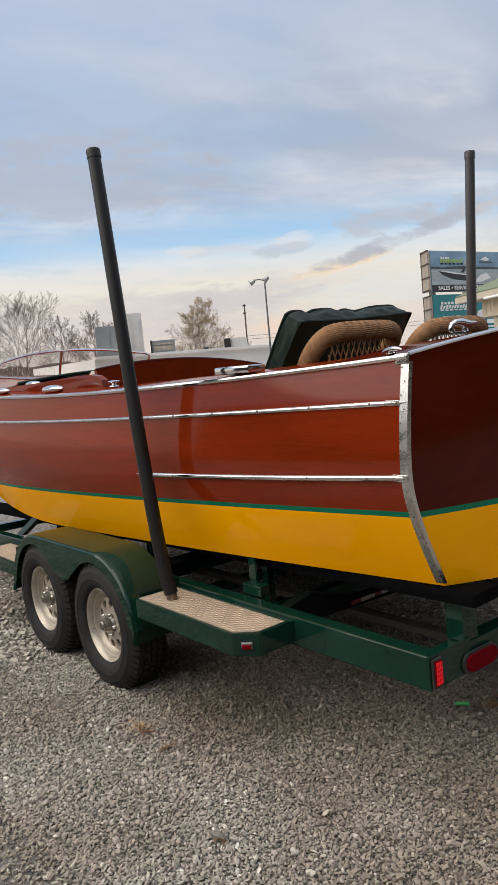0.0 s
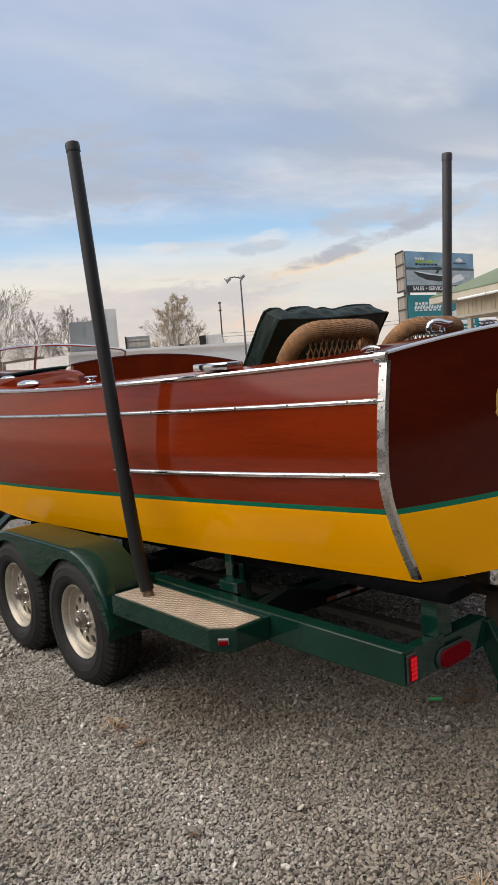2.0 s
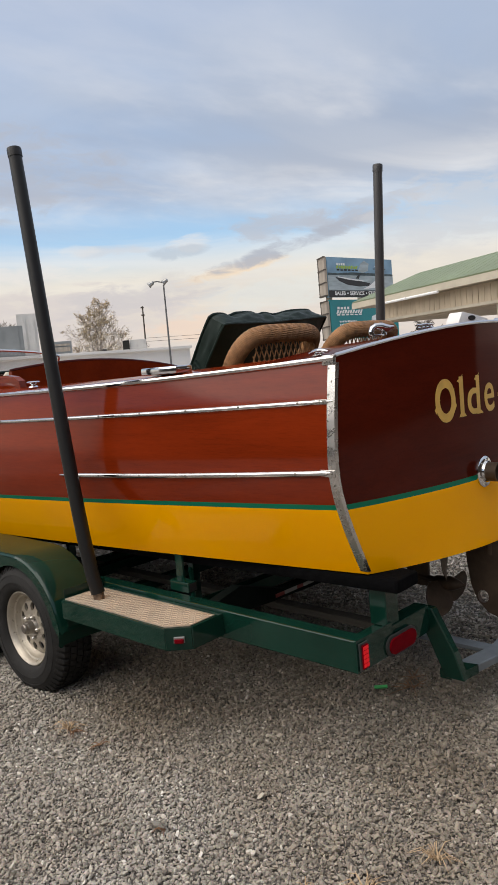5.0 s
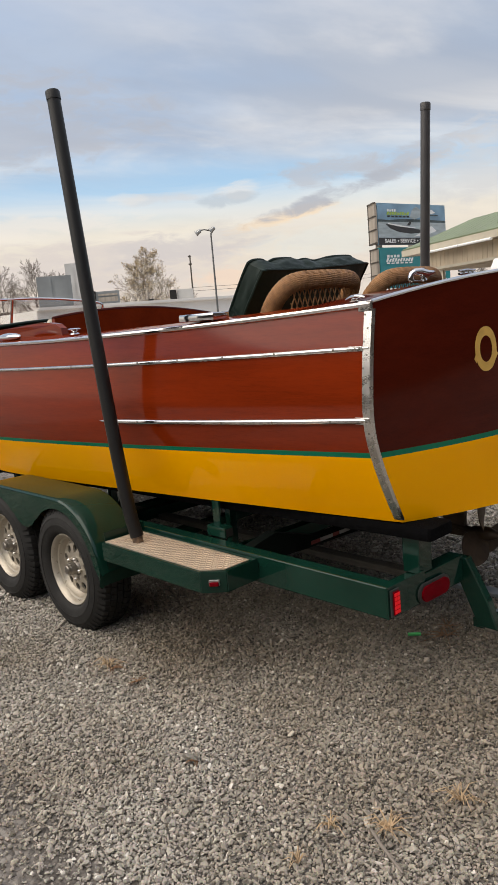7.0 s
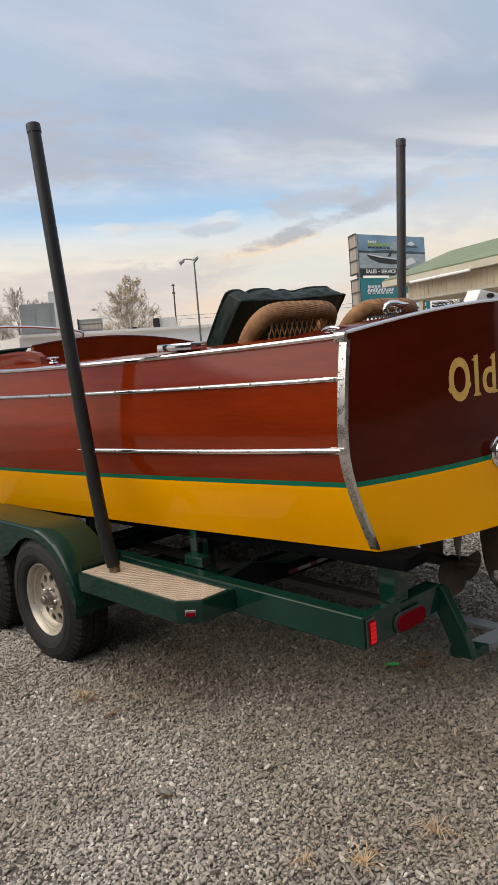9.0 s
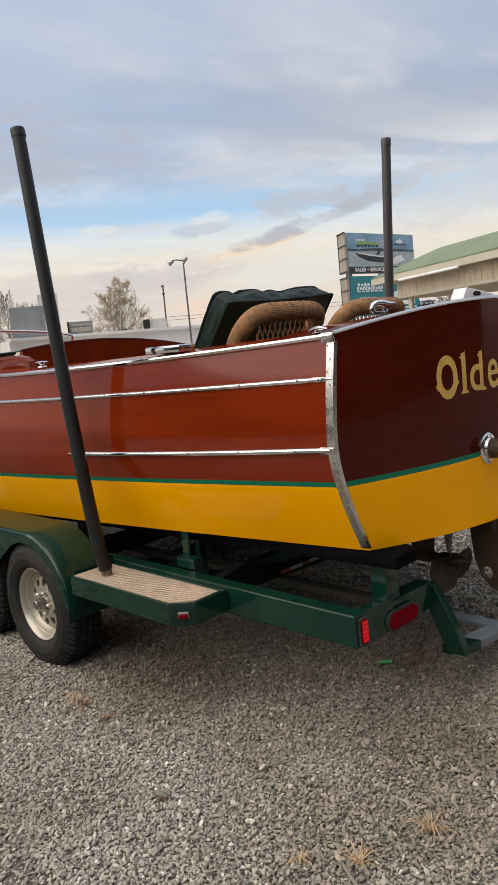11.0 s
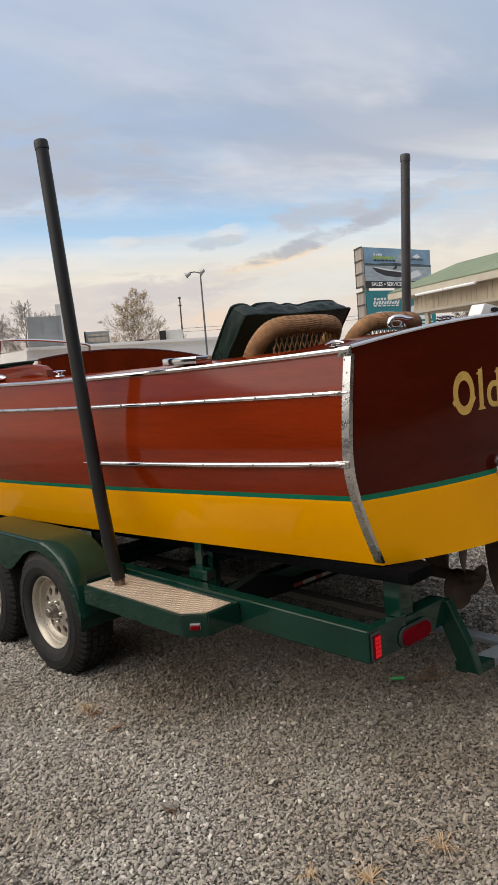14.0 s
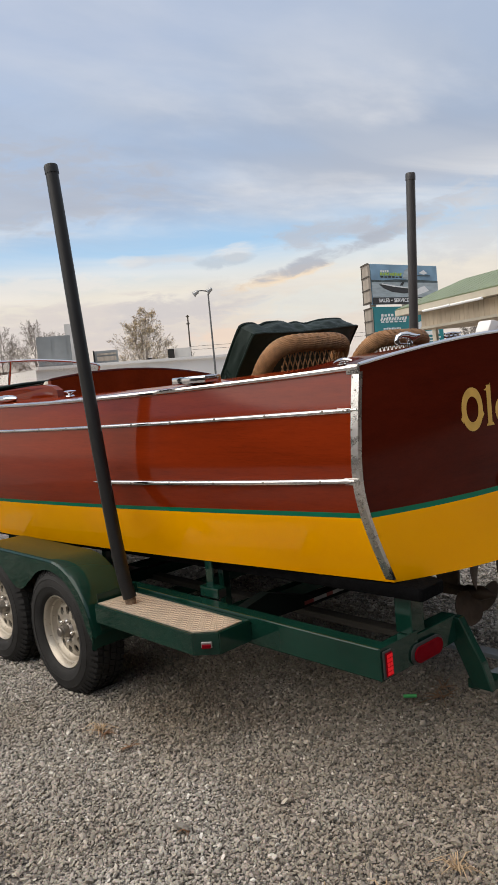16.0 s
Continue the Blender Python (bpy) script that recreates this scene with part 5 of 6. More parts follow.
# ---- things in the cockpit ----
def wicker_chair(x, y, floor, turn):
    """A round-backed wicker armchair: woven roll, lattice back, seat, woven apron and legs."""
    chair = thing("wicker_chair", (x, y, floor), "brown woven wicker armchair with a rolled back inside the cockpit", "chair", "wicker chairs in the cockpit")
    m = Matrix.Translation((x, y, floor)) @ Matrix.Rotation(turn, 4, "Z")
    ctrl = [Vector(p) for p in ((-0.25, 0.22, 0.43), (-0.262, 0.17, 0.53), (-0.268, 0.11, 0.645), (-0.252, 0.04, 0.728), (-0.185, 0.0, 0.766), (0, -0.014, 0.772), (0.185, 0.0, 0.766), (0.25, 0.04, 0.725), (0.264, 0.11, 0.645), (0.26, 0.22, 0.53), (0.25, 0.32, 0.43))]
    base, per = [], 24
    for i in range(len(ctrl) - 1):
        p0, p1, p2, p3 = (ctrl[max(0, min(len(ctrl) - 1, j))] for j in (i - 1, i, i + 1, i + 2))
        for k in range(per):
            t = k / per
            base.append(0.5 * (2 * p1 + (p2 - p0) * t + (2 * p0 - 5 * p1 + 4 * p2 - p3) * t * t + (3 * p1 - p0 - 3 * p2 + p3) * t ** 3))
    # strands run along the roll, over and under stakes
    weave = lambda i, k, a: 1 + 0.034 * math.cos(30 * a + (math.pi if (i // 5) % 2 else 0)) * math.sin(math.pi * ((i % 5) + 0.5) / 5) + 0.026 * math.sin(math.pi * ((i % 5) + 0.5) / 5)
    part("woven_roll", sweep(bmesh.new(), [m @ p for p in base], 0.043, 130, shape=weave), WICKER, chair, "thick basket-woven roll", smooth=False)
    bm = bmesh.new()
    for k in range(-10, 11):
        for lean in (-1, 1):
            a, b = Vector((k * 0.036 - lean * 0.07, 0.012, 0.44)), Vector((k * 0.036 + lean * 0.07, -0.004, 0.765))
            ts = [t / 20 for t in range(21) if abs((a + (b - a) * t / 20).x) < 0.25]
            if len(ts) > 4:
                sweep(bm, [m @ (a + (b - a) * ts[0] + Vector((0, 0.004 * lean, 0))), m @ (a + (b - a) * ts[-1] + Vector((0, 0.004 * lean, 0)))], 0.0036, 6)
    part("lattice_back", bm, WICKER, chair, "crossed cane lattice")
    part("seat", boxed(-0.25, 0.25, 0.02, 0.46, 0.34, 0.40, m=m, bevel=0.02), WICKER, chair)
    part("back_rail", boxed(-0.27, 0.27, -0.01, 0.02, 0.40, 0.45, m=m, bevel=0.01), WICKER_DARK, chair)
    for sx in (-0.23, 0.23):
        for sy in (0.04, 0.42):
            part("leg", sweep(bmesh.new(), [m @ Vector((sx, sy, 0)), m @ Vector((sx, sy, 0.40))], 0.022, 10), WICKER, chair, smooth=True)
    return chair


wicker_chair(-0.335, 0.76, 1.045, 0.0)
wicker_chair(0.395, 0.76, 1.045, 0.0)


def cushion():
    """A thick boxed cushion with piping, slumped and creased, leaning aft against the chairs."""
    c = thing("seat_cushion", (-0.05, 1.2, 1.045), "dark green vinyl boxed cushion leaning on wicker chairs", "cushion")
    m = Matrix.Translation((-0.036, 1.70, 1.06)) @ Matrix.Rotation(radians(36), 4, "X") @ Matrix.Rotation(radians(4), 4, "Z") @ Matrix.Translation((0, 0.027, 0))
    W, D, Ht = 0.462, 0.053, 1.060
    bm = bmesh.new()
    nx, ny, nz = 60, 10, 40
    def pt(u, v, w):
        x, y, z = u * W, v * D, w * Ht
        swell = (1 - u ** 6) * (1 - (2 * w - 1) ** 6)
        y += v * 0.035 * swell
        if w > 0.8:
            loose = (v + 1.1) / 2.1
            z += loose * (0.002 * math.sin(u * 11.3) - 0.016 * math.exp(-((u + 0.68) / 0.07) ** 2) - 0.020 * math.exp(-((u - 0.17) / 0.17) ** 2) - 0.010 * math.exp(-((u + 0.15) / 0.08) ** 2) - 0.012 * max(0.0, u)) * (w - 0.8) / 0.2
            z += 0.016 * (1 - v * v) * (1 - u ** 8) * (0.7 + noise.noise(Vector((u * 5, v * 1.3, 7)))) * max(0.0, (w - 0.94) / 0.06)
        z += -0.006 - 0.004 * u * w + 0.010 * w * u * u - 0.022 * w * abs(u) ** 18 * (0.6 + 0.4 * v)
        x *= 1 - 0.025 * max(0.0, (w - 0.88) / 0.12) ** 2
        y += 0.008 * noise.noise(Vector((x * 7, v * 2, z * 7)))
        z += 0.004 * noise.noise(Vector((x * 9, v * 5 + 3, z * 4))) * w
        x += 0.008 * noise.noise(Vector((z * 6, v * 5, 9)))
        return m @ Vector((x, y, z))
    grid(bm, [[pt(2 * i / nx - 1, -1, k / nz) for k in range(nz + 1)] for i in range(nx + 1)])
    grid(bm, [[pt(2 * i / nx - 1, 1, k / nz) for k in range(nz + 1)] for i in range(nx + 1)], flip=True)
    grid(bm, [[pt(2 * i / nx - 1, 2 * j / ny - 1, 1) for j in range(ny + 1)] for i in range(nx + 1)])
    for s in (-1, 1):
        grid(bm, [[pt(s, 2 * j / ny - 1, k / nz) for k in range(nz + 1)] for j in range(ny + 1)])
    bmesh.ops.remove_doubles(bm, verts=bm.verts, dist=0.0005)
    bmesh.ops.recalc_face_normals(bm, faces=bm.faces)
    part("cover", bm, VINYL, c, smooth=True)
    for v in (-1, 1):
        loop = [pt(-1, v, k / nz) for k in range(nz)] + [pt(2 * i / nx - 1, v, 1) for i in range(nx)] + [pt(1, v, 1 - k / nz) for k in range(nz)]
        part("piping", sweep(bmesh.new(), loop, 0.0075, 6), VINYL, c, smooth=True)
    a, b = pt(-1, 0.6, 0.76), pt(-0.93, -1.0, 0.70)
    strap = part("strap", sweep(bmesh.new(), [a + Vector((-0.006, 0, 0)), (a + b) / 2 + Vector((-0.014, -0.004, 0)), b + Vector((-0.008, -0.006, 0)), b + Vector((0.03, -0.02, -0.03))], 0.013, 8), VINYL, c, "dark green strap")
    bm = bmesh.new()
    bmesh.ops.create_uvsphere(bm, u_segments=10, v_segments=6, radius=0.010, matrix=Matrix.Translation(b + Vector((0.005, -0.022, -0.012))))
    part("snap", bm, CHROME, strap)


cushion()

# ---- small things on the ground ----
def tuft(x, y, r, n, seed, lift=1.0, mat=DRY_GRASS, label="dry straw-coloured grass tuft lying on gravel"):
    rng = random.Random(seed)
    bm = bmesh.new()
    for k in range(n):
        a, l = rng.uniform(0, 2 * math.pi), r * rng.uniform(0.6, 1.7)
        h = lift * rng.uniform(0.012, 0.045)
        o = Vector((x + rng.uniform(-1, 1) * r * 0.15, y + rng.uniform(-1, 1) * r * 0.15, 0.020))
        d = Vector((math.cos(a), math.sin(a), 0))
        sweep(bm, [o, o + d * l * 0.5 + Vector((0, 0, h)), o + d * l + Vector((0, 0, h * rng.uniform(0.1, 0.8)))], [0.0024, 0.0019, 0.0006], 4)
    ob = part("dry_grass_tuft", bm, mat)
    tagged(ob, label, "grass tuft", "dry grass tufts")


for k, (x, y, r, n) in enumerate(((-1.453, -0.354, 0.055, 26), (-1.182, -0.442, 0.055, 24), (-1.388, 1.414, 0.06, 22), (-1.753, -0.236, 0.03, 12), (-1.561, -0.197, 0.05, 16))):
    tuft(x, y, r, n, k + 5)
NEEDLE = material("brown pine needles", (0.22, 0.12, 0.065), 0.8, vary=0.3, scale=20)
for k, (x, y, r, n) in enumerate(((-0.13, 0.30, 0.09, 14), (-0.03, 0.36, 0.08, 12), (-1.40, 1.37, 0.06, 14), (-1.39, 1.16, 0.05, 8), (-1.62, 0.42, 0.04, 7))):
    tuft(x, y, r, n, k + 40, 0.35, NEEDLE, "reddish-brown dry needles lying on gravel")
bm = sweep(bmesh.new(), [(-1.49, -0.31, 0.018), (-1.53, -0.38, 0.022), (-1.58, -0.50, 0.018)], [0.005, 0.006, 0.004], 6)
tagged(part("twig", bm, BARK), "dry brown twig lying on gravel", "twig")
bm = sweep(bmesh.new(), [(-0.242, 0.443, 0.028), (-0.203, 0.392, 0.030)], 0.009, 10)
tagged(part("plastic_tube", bm, GREEN_PLASTIC, smooth=True), "short bright green plastic tube on gravel", "tube")

# ---- background ----
EYE = Vector((-3.12, -1.76, 1.68))


def polar(az, dist, z=0.0):
    """A place by its bearing from the lot's near end, in degrees from +y towards +x."""
    return Vector((EYE.x + dist * math.sin(radians(az)), EYE.y + dist * math.cos(radians(az)), z))


def rise(el, dist):
    return EYE.z + dist * math.tan(radians(el))


def panel(bm, a, b, z0, z1, thick):
    """An upright board from a to b."""
    d = (b - a).normalized()
    n = Vector((d.y, -d.x, 0)) * thick
    slab(bm, [Vector((a.x, a.y, z0)), Vector((b.x, b.y, z0)), Vector((b.x, b.y, z1)), Vector((a.x, a.y, z1))], n)
    return bm


# long flat-roofed building with plant on its roof
store = thing("flat_roofed_building", polar(34, 60), "long pale grey flat-roofed building behind the lot", "building")
a, b = polar(27.0, 56), polar(41.7, 65)
d = (b - a).normalized()
inn = Vector((-d.y, d.x, 0)) * 14
if inn.dot(a - EYE) < 0:
    inn = -inn
bm = slab(bmesh.new(), [a, b, b + inn, a + inn], (0, 0, 3.45))
part("wall", bm, WALL_GREY, store)
bm = bmesh.new()
panel(bm, a + Vector((0, 0, 0)) - inn.normalized() * 0.06, b - inn.normalized() * 0.06, 3.42, 3.62, 0.3)
part("parapet_cap", bm, WALL_GREY, store)



def roof_unit(az0, az1, dist, z0, z1, mat, name, label):
    u = thing(name, polar((az0 + az1) / 2, dist, z0), label, "roof unit")
    p, q = polar(az0, dist), polar(az1, dist)
    w = (q - p).normalized()
    back = Vector((-w.y, w.x, 0)) * 1.6
    if back.dot(p - EYE) < 0:
        back = -back
    part("casing", slab(bmesh.new(), [p + Vector((0, 0, z0)), q + Vector((0, 0, z0)), q + back + Vector((0, 0, z0)), p + back + Vector((0, 0, z0))], (0, 0, z1 - z0)), mat, u)
    n = 2
    for k in range(n):
        r0, r1 = p + (q - p) * (0.06 + 0.9 * k / n) - back.normalized() * 0.02, p + (q - p) * (0.06 + 0.9 * (k + 0.8) / n) - back.normalized() * 0.02
        part("access_panel", panel(bmesh.new(), r0, r1, z0 + (z1 - z0) * 0.08, z0 + (z1 - z0) * 0.9, 0.03), mat, u)
    return u


roof_unit(27.25, 29.7, 58.5, 3.62, rise(4.15, 58.5), HVAC_GREY, "roof_air_unit", "large grey sheet-metal air unit on the roof")
roof_unit(29.35, 30.75, 61.5, 3.55, rise(4.95, 61.5), HVAC_PALE, "roof_air_unit", "tall pale sheet-metal box on the roof")
roof_unit(36.75, 37.25, 62.5, 3.6, rise(2.5, 62.5), DARK_AND_SHADE, "roof_fan_unit", "small dark fan box on the roof")
roof_unit(37.27, 38.5, 62.8, 3.6, rise(2.5, 62.8), HVAC_PALE, "roof_air_unit", "small pale air unit on the roof")
roof_unit(35.2, 35.55, 60.5, 3.6, rise(1.98, 60.5), DARK_AND_SHADE, "roof_vent", "small dark vent on the roof")
u = thing("roof_signboard", polar(32.1, 61.5, 3.5), "low weathered signboard standing on the roof", "sign")
part("board", panel(bmesh.new(), polar(31.25, 62), polar(33.05, 62), 3.6, rise(2.8, 62), 0.1), HVAC_GREY, u)
part("edge_board", panel(bmesh.new(), polar(31.22, 61.8), polar(31.34, 61.8), 3.6, rise(2.85, 61.8), 0.1), DARK_AND_SHADE, u)
for k, (e0, e1, mat) in enumerate(((2.05, 2.38, WOOD_GREY), (2.48, 2.62, WOOD_GREY))):
    part("painted_band", panel(bmesh.new(), polar(31.5, 61.85), polar(32.9, 61.85), rise(e0, 61.85), rise(e1, 61.85), 0.03), mat, u)


# bare and sparse trees
def tree(name, at, height, reach, seed, label, leaves=0, low=0.18, stems=1, limbs=15, steep=34.0, broad=0.45, dome=0.0):
    """A leader (or several) that sheds rising limbs, branches and fine twigs; broad: the height, as a share, at which the crown is widest."""
    rng = random.Random(seed)
    root = thing(name, at, label, "tree", "bare trees" if not leaves else "")
    base = Vector(at)
    wood, spots = [], []

    def turn_from(d, angle, a):
        side = d.orthogonal().normalized()
        side = side * math.cos(a) + d.cross(side) * math.sin(a)
        return (d * math.cos(angle) + side * math.sin(angle)).normalized()

    def branch(p, d, length, r, level):
        n = (6, 5, 4, 2, 2)[level]
        pts, rs = [p], [r]
        for k in range(n):
            d = (d + Vector((rng.gauss(0, 1), rng.gauss(0, 1), rng.gauss(0.5, 0.5))) * (0.075 if level < 2 else 0.05)).normalized()
            p = p + d * length / n
            pts.append(p)
            rs.append(r * (1 - 0.72 * (k + 1) / n))
        wood.append((pts, rs, level))
        if level >= 2:
            spots.extend(pts[1:])
        if level == 4:
            return
        for k in range((0, 8, 5, 3)[level]):
            f = 0.15 + 0.85 * (k + rng.uniform(0, 1)) / (0, 8, 5, 3)[level]
            i = min(int(f * n), n - 1)
            start = pts[i] + (pts[i + 1] - pts[i]) * (f * n - i)
            branch(start, turn_from((pts[i + 1] - pts[i]).normalized(), radians(rng.uniform(20, 44)), rng.uniform(0, 2 * math.pi)), length * rng.uniform(0.40, 0.58) * (1.25 - 0.6 * f), max(r * 0.42 * (1 - 0.5 * f), 0.006), level + 1)

    for stem in range(stems):
        a0 = 2 * math.pi * stem / stems + rng.uniform(0, 1)
        lean = Vector((math.cos(a0), math.sin(a0), 0)) * (0.11 if stems > 1 else 0.03)
        top, p = height * (rng.uniform(0.82, 1.0) if stem else 0.97), base.copy()
        pts = [p.copy()]
        for k in range(12):
            p = p + Vector((lean.x + rng.gauss(0, 0.035), lean.y + rng.gauss(0, 0.035), 1)) * (top / 12)
            pts.append(p.copy())
        r0 = height * 0.013 / math.sqrt(stems)
        wood.append((pts, [r0 * (1 - 0.9 * k / 12) for k in range(13)], 0))
        count = limbs // stems
        for k in range(count):
            f = low + (0.97 - low) * (k + rng.uniform(0, 0.8)) / count
            i = min(int(f * 12), 11)
            start = pts[i] + (pts[i + 1] - pts[i]) * (f * 12 - i)
            wide = 1 - 0.75 * (abs(f - broad) / (1 - broad if f > broad else broad + 0.35)) ** 1.6
            a = k * 2.4 + stem + rng.uniform(-0.4, 0.4)
            out = Vector((math.cos(a), math.sin(a), 0))
            up_angle = radians(steep + rng.uniform(-8, 12) * 1.0 + 14 * (1 - f))
            branch(start, out * math.sin(up_angle) + Vector((0, 0, math.cos(up_angle))), reach * wide * (1.12 - 0.45 * f) * rng.uniform(0.85, 1.1) / math.sin(up_angle) * 0.95, r0 * (1 - 0.8 * f) * 0.55, 1)
    if dome:
        # a rounded crown: what would stick out of it is shed
        mid, rz = base + Vector((0, 0, height * 0.45)), height * 0.54
        inside = lambda p: math.hypot((p.x - mid.x) / dome, (p.y - mid.y) / dome, (p.z - mid.z) / rz) < 1 + 0.16 * noise.noise(p * 0.9)
        wood = [w for w in wood if w[2] < 2 or inside(w[0][-1])]
        spots = [p for p in spots if inside(p)]
    for nm, keep in (("trunk", (0,)), ("limb", (1, 2)), ("twig", (3, 4))):
        bm = bmesh.new()
        for pts, rs, level in wood:
            if level in keep:
                sweep(bm, pts, [max(r, 0.008) for r in rs], 7 if level < 1 else (5 if level < 2 else 3), cap=False)
        part(nm, bm, BARK, root)
    if leaves:
        verts, faces = [], []
        for k in range(leaves):
            c = rng.choice(spots) + Vector((rng.gauss(0, 0.09), rng.gauss(0, 0.09), rng.gauss(0, 0.09)))
            size = rng.uniform(0.03, 0.075)
            u = Vector((rng.gauss(0, 1), rng.gauss(0, 1), rng.gauss(0, 1))).normalized()
            v = u.orthogonal().normalized()
            i = len(verts)
            verts += [c + u * size, c + v * size * 0.6, c - u * size, c - v * size * 0.6]
            faces.append((i, i + 1, i + 2, i + 3))
        me = bpy.data.meshes.new("crown")
        me.from_pydata([tuple(v) for v in verts], [], faces)
        me.materials.append(LEAF)
        ob = new("crown", me)
        ob.parent = root
        ob.matrix_parent_inverse = Matrix.Translation(root.location).inverted()
        tagged(ob, "thin pale dry leaves")
    return root


BARE = "tall leafless grey tree with fine spreading twigs"
tree("bare_tree", polar(14.0, 86), 9.0, 3.2, 47, BARE, stems=2, limbs=22)
tree("bare_tree", polar(18.6, 82), 9.4, 3.4, 3, BARE, stems=2, limbs=24, low=0.22, broad=0.6)
tree("bare_tree", polar(22.0, 78), 9.6, 3.6, 11, BARE, stems=3, limbs=27, low=0.22, broad=0.6)
tree("bare_tree", polar(24.7, 84), 8.6, 2.8, 23, BARE, limbs=20, low=0.22)
tree("bare_tree", polar(27.0, 80), 8.6, 2.6, 31, BARE, limbs=20, low=0.22)
tree("bare_tree", polar(28.7, 88), 8.0, 2.2, 37, BARE, limbs=16, low=0.3)
tree("sparse_tree", polar(34.9, 80), 9.7, 3.1, 59, "round-crowned tree with a few pale dry leaves", leaves=12500, low=0.10, stems=3, limbs=42, steep=46.0, broad=0.30, dome=3.75)
tree("bare_tree", polar(38.0, 90), 5.4, 1.6, 67, BARE, limbs=9)
tree("bare_tree", polar(59.5, 40), 2.9, 1.2, 71, BARE, limbs=9)
tree("bare_tree", polar(55.8, 60), 3.6, 1.5, 75, BARE, limbs=9)

# hedge bank along the far edge of the lot
bm = bmesh.new()
rows = []
for k in range(61):
    az = 4 + 22.5 * k / 60
    h = rise(1.75, 88) + 0.5 * noise.noise(Vector((k * 0.21, 2, 1))) + 0.25 * noise.noise(Vector((k * 0.9, 5, 1)))
    rows.append([polar(az, 87.0, 0), polar(az, 87.4, h * 0.7), polar(az, 88.2, h), polar(az, 90, h * 0.8), polar(az, 92, 0)])
grid(bm, rows)
tagged(part("hedge_bank", bm, material("dry hedge", (0.12, 0.10, 0.085), 0.95, vary=0.4, scale=1.2, bump=0.6, bump_scale=3)), "low dusky hedge bank along the far road", "hedge", kind="structure")


# flood lamp pole and utility pole
def lamp_pole():
    t = thing("flood_lamp_pole", polar(40.2, 60), "thin steel pole with two flood lamps", "lamp pole")
    z = rise(6.35, 60)
    top = polar(40.2, 60, z)
    part("pole", sweep(bmesh.new(), [polar(40.2, 60), top], [0.09, 0.06], 10), POLE_STEEL, t, smooth=True)
    side = (polar(39.0, 60) - polar(40.2, 60)).normalized()
    part("arm", sweep(bmesh.new(), [top + Vector((0, 0, 0.1)) - side * 0.2, top + side * 0.45 + Vector((0, 0, 0.28)), top + side * 0.9 + Vector((0, 0, 0.25))], 0.05, 8), POLE_STEEL, t, smooth=True)
    for s, dz, f in ((1.0, 0.10, 1.0), (-0.1, 0.22, 0.8)):
        c = top + side * s + Vector((0, 0, dz))
        part("flood_lamp", lathe(bmesh.new(), [(-0.30, 0.05), (-0.22, 0.16), (0.0, 0.17), (0.16, 0.24), (0.18, 0.23), (0.14, 0.02)], Matrix.Translation(c) @ (side * f - Vector((0, 0, 0.6))).to_track_quat("X", "Z").to_matrix().to_4x4(), 14), LAMP_GREY, t, "bell-shaped flood lamp", smooth=True)


lamp_pole()
up_pole = thing("utility_pole", polar(38.45, 85), "weathered wooden utility pole with short crossarms", "utility pole")
part("pole", sweep(bmesh.new(), [polar(38.45, 85), polar(38.5, 85, rise(4.9, 85))], [0.10, 0.075], 8), DARK_WOOD, up_pole, smooth=True)
for e in (4.75, 4.2):
    part("crossarm", panel(bmesh.new(), polar(38.36, 85), polar(38.6, 85), rise(e, 85), rise(e + 0.1, 85), 0.1), DARK_WOOD, up_pole)
for k, (e0, e1) in enumerate(((2.55, 2.75), (2.3, 2.45))):
    pts = [polar(38.5 + 34 * s / 20, 90, rise(e0 + (e1 - e0) * s / 20, 90) - 0.4 * math.sin(math.pi * s / 20)) for s in range(21)]
    tagged(part("overhead_wire", sweep(bmesh.new(), pts, 0.018, 5), DARK_AND_SHADE), "thin dark overhead wire from a utility pole", "wire", "overhead wires")


# roadside signs
def sign_frame(az0, d0, az1, d1):
    a, b = polar(az0, d0), polar(az1, d1)
    return a, b, (b - a)


def face_place(a, b, z0, z1, off):
    """Maps u, v in 0..1 on to a sign face, with w metres towards the lot."""
    d = (b - a)
    n = Vector((d.y, -d.x, 0)).normalized()
    if n.dot(EYE - a) < 0:
        n = -n
    return lambda u, v, w=0.0: Vector((a.x + d.x * u, a.y + d.y * u, z0 + (z1 - z0) * v)) + n * (off + w)


def patch(face, outline, mat, name, parent, lift):
    bm = bmesh.new()
    lo, hi = [bm.verts.new(face(u, v, lift)) for u, v in outline], [bm.verts.new(face(u, v, lift + 0.006)) for u, v in outline]
    bm.faces.new(hi)
    for i in range(len(lo)):
        j = (i + 1) % len(lo)
        bm.faces.new((lo[i], lo[j], hi[j], hi[i]))
    bmesh.ops.triangulate(bm, faces=[f for f in bm.faces if len(f.verts) > 4])
    bmesh.ops.recalc_face_normals(bm, faces=bm.faces)
    return part(name, bm, mat, parent)


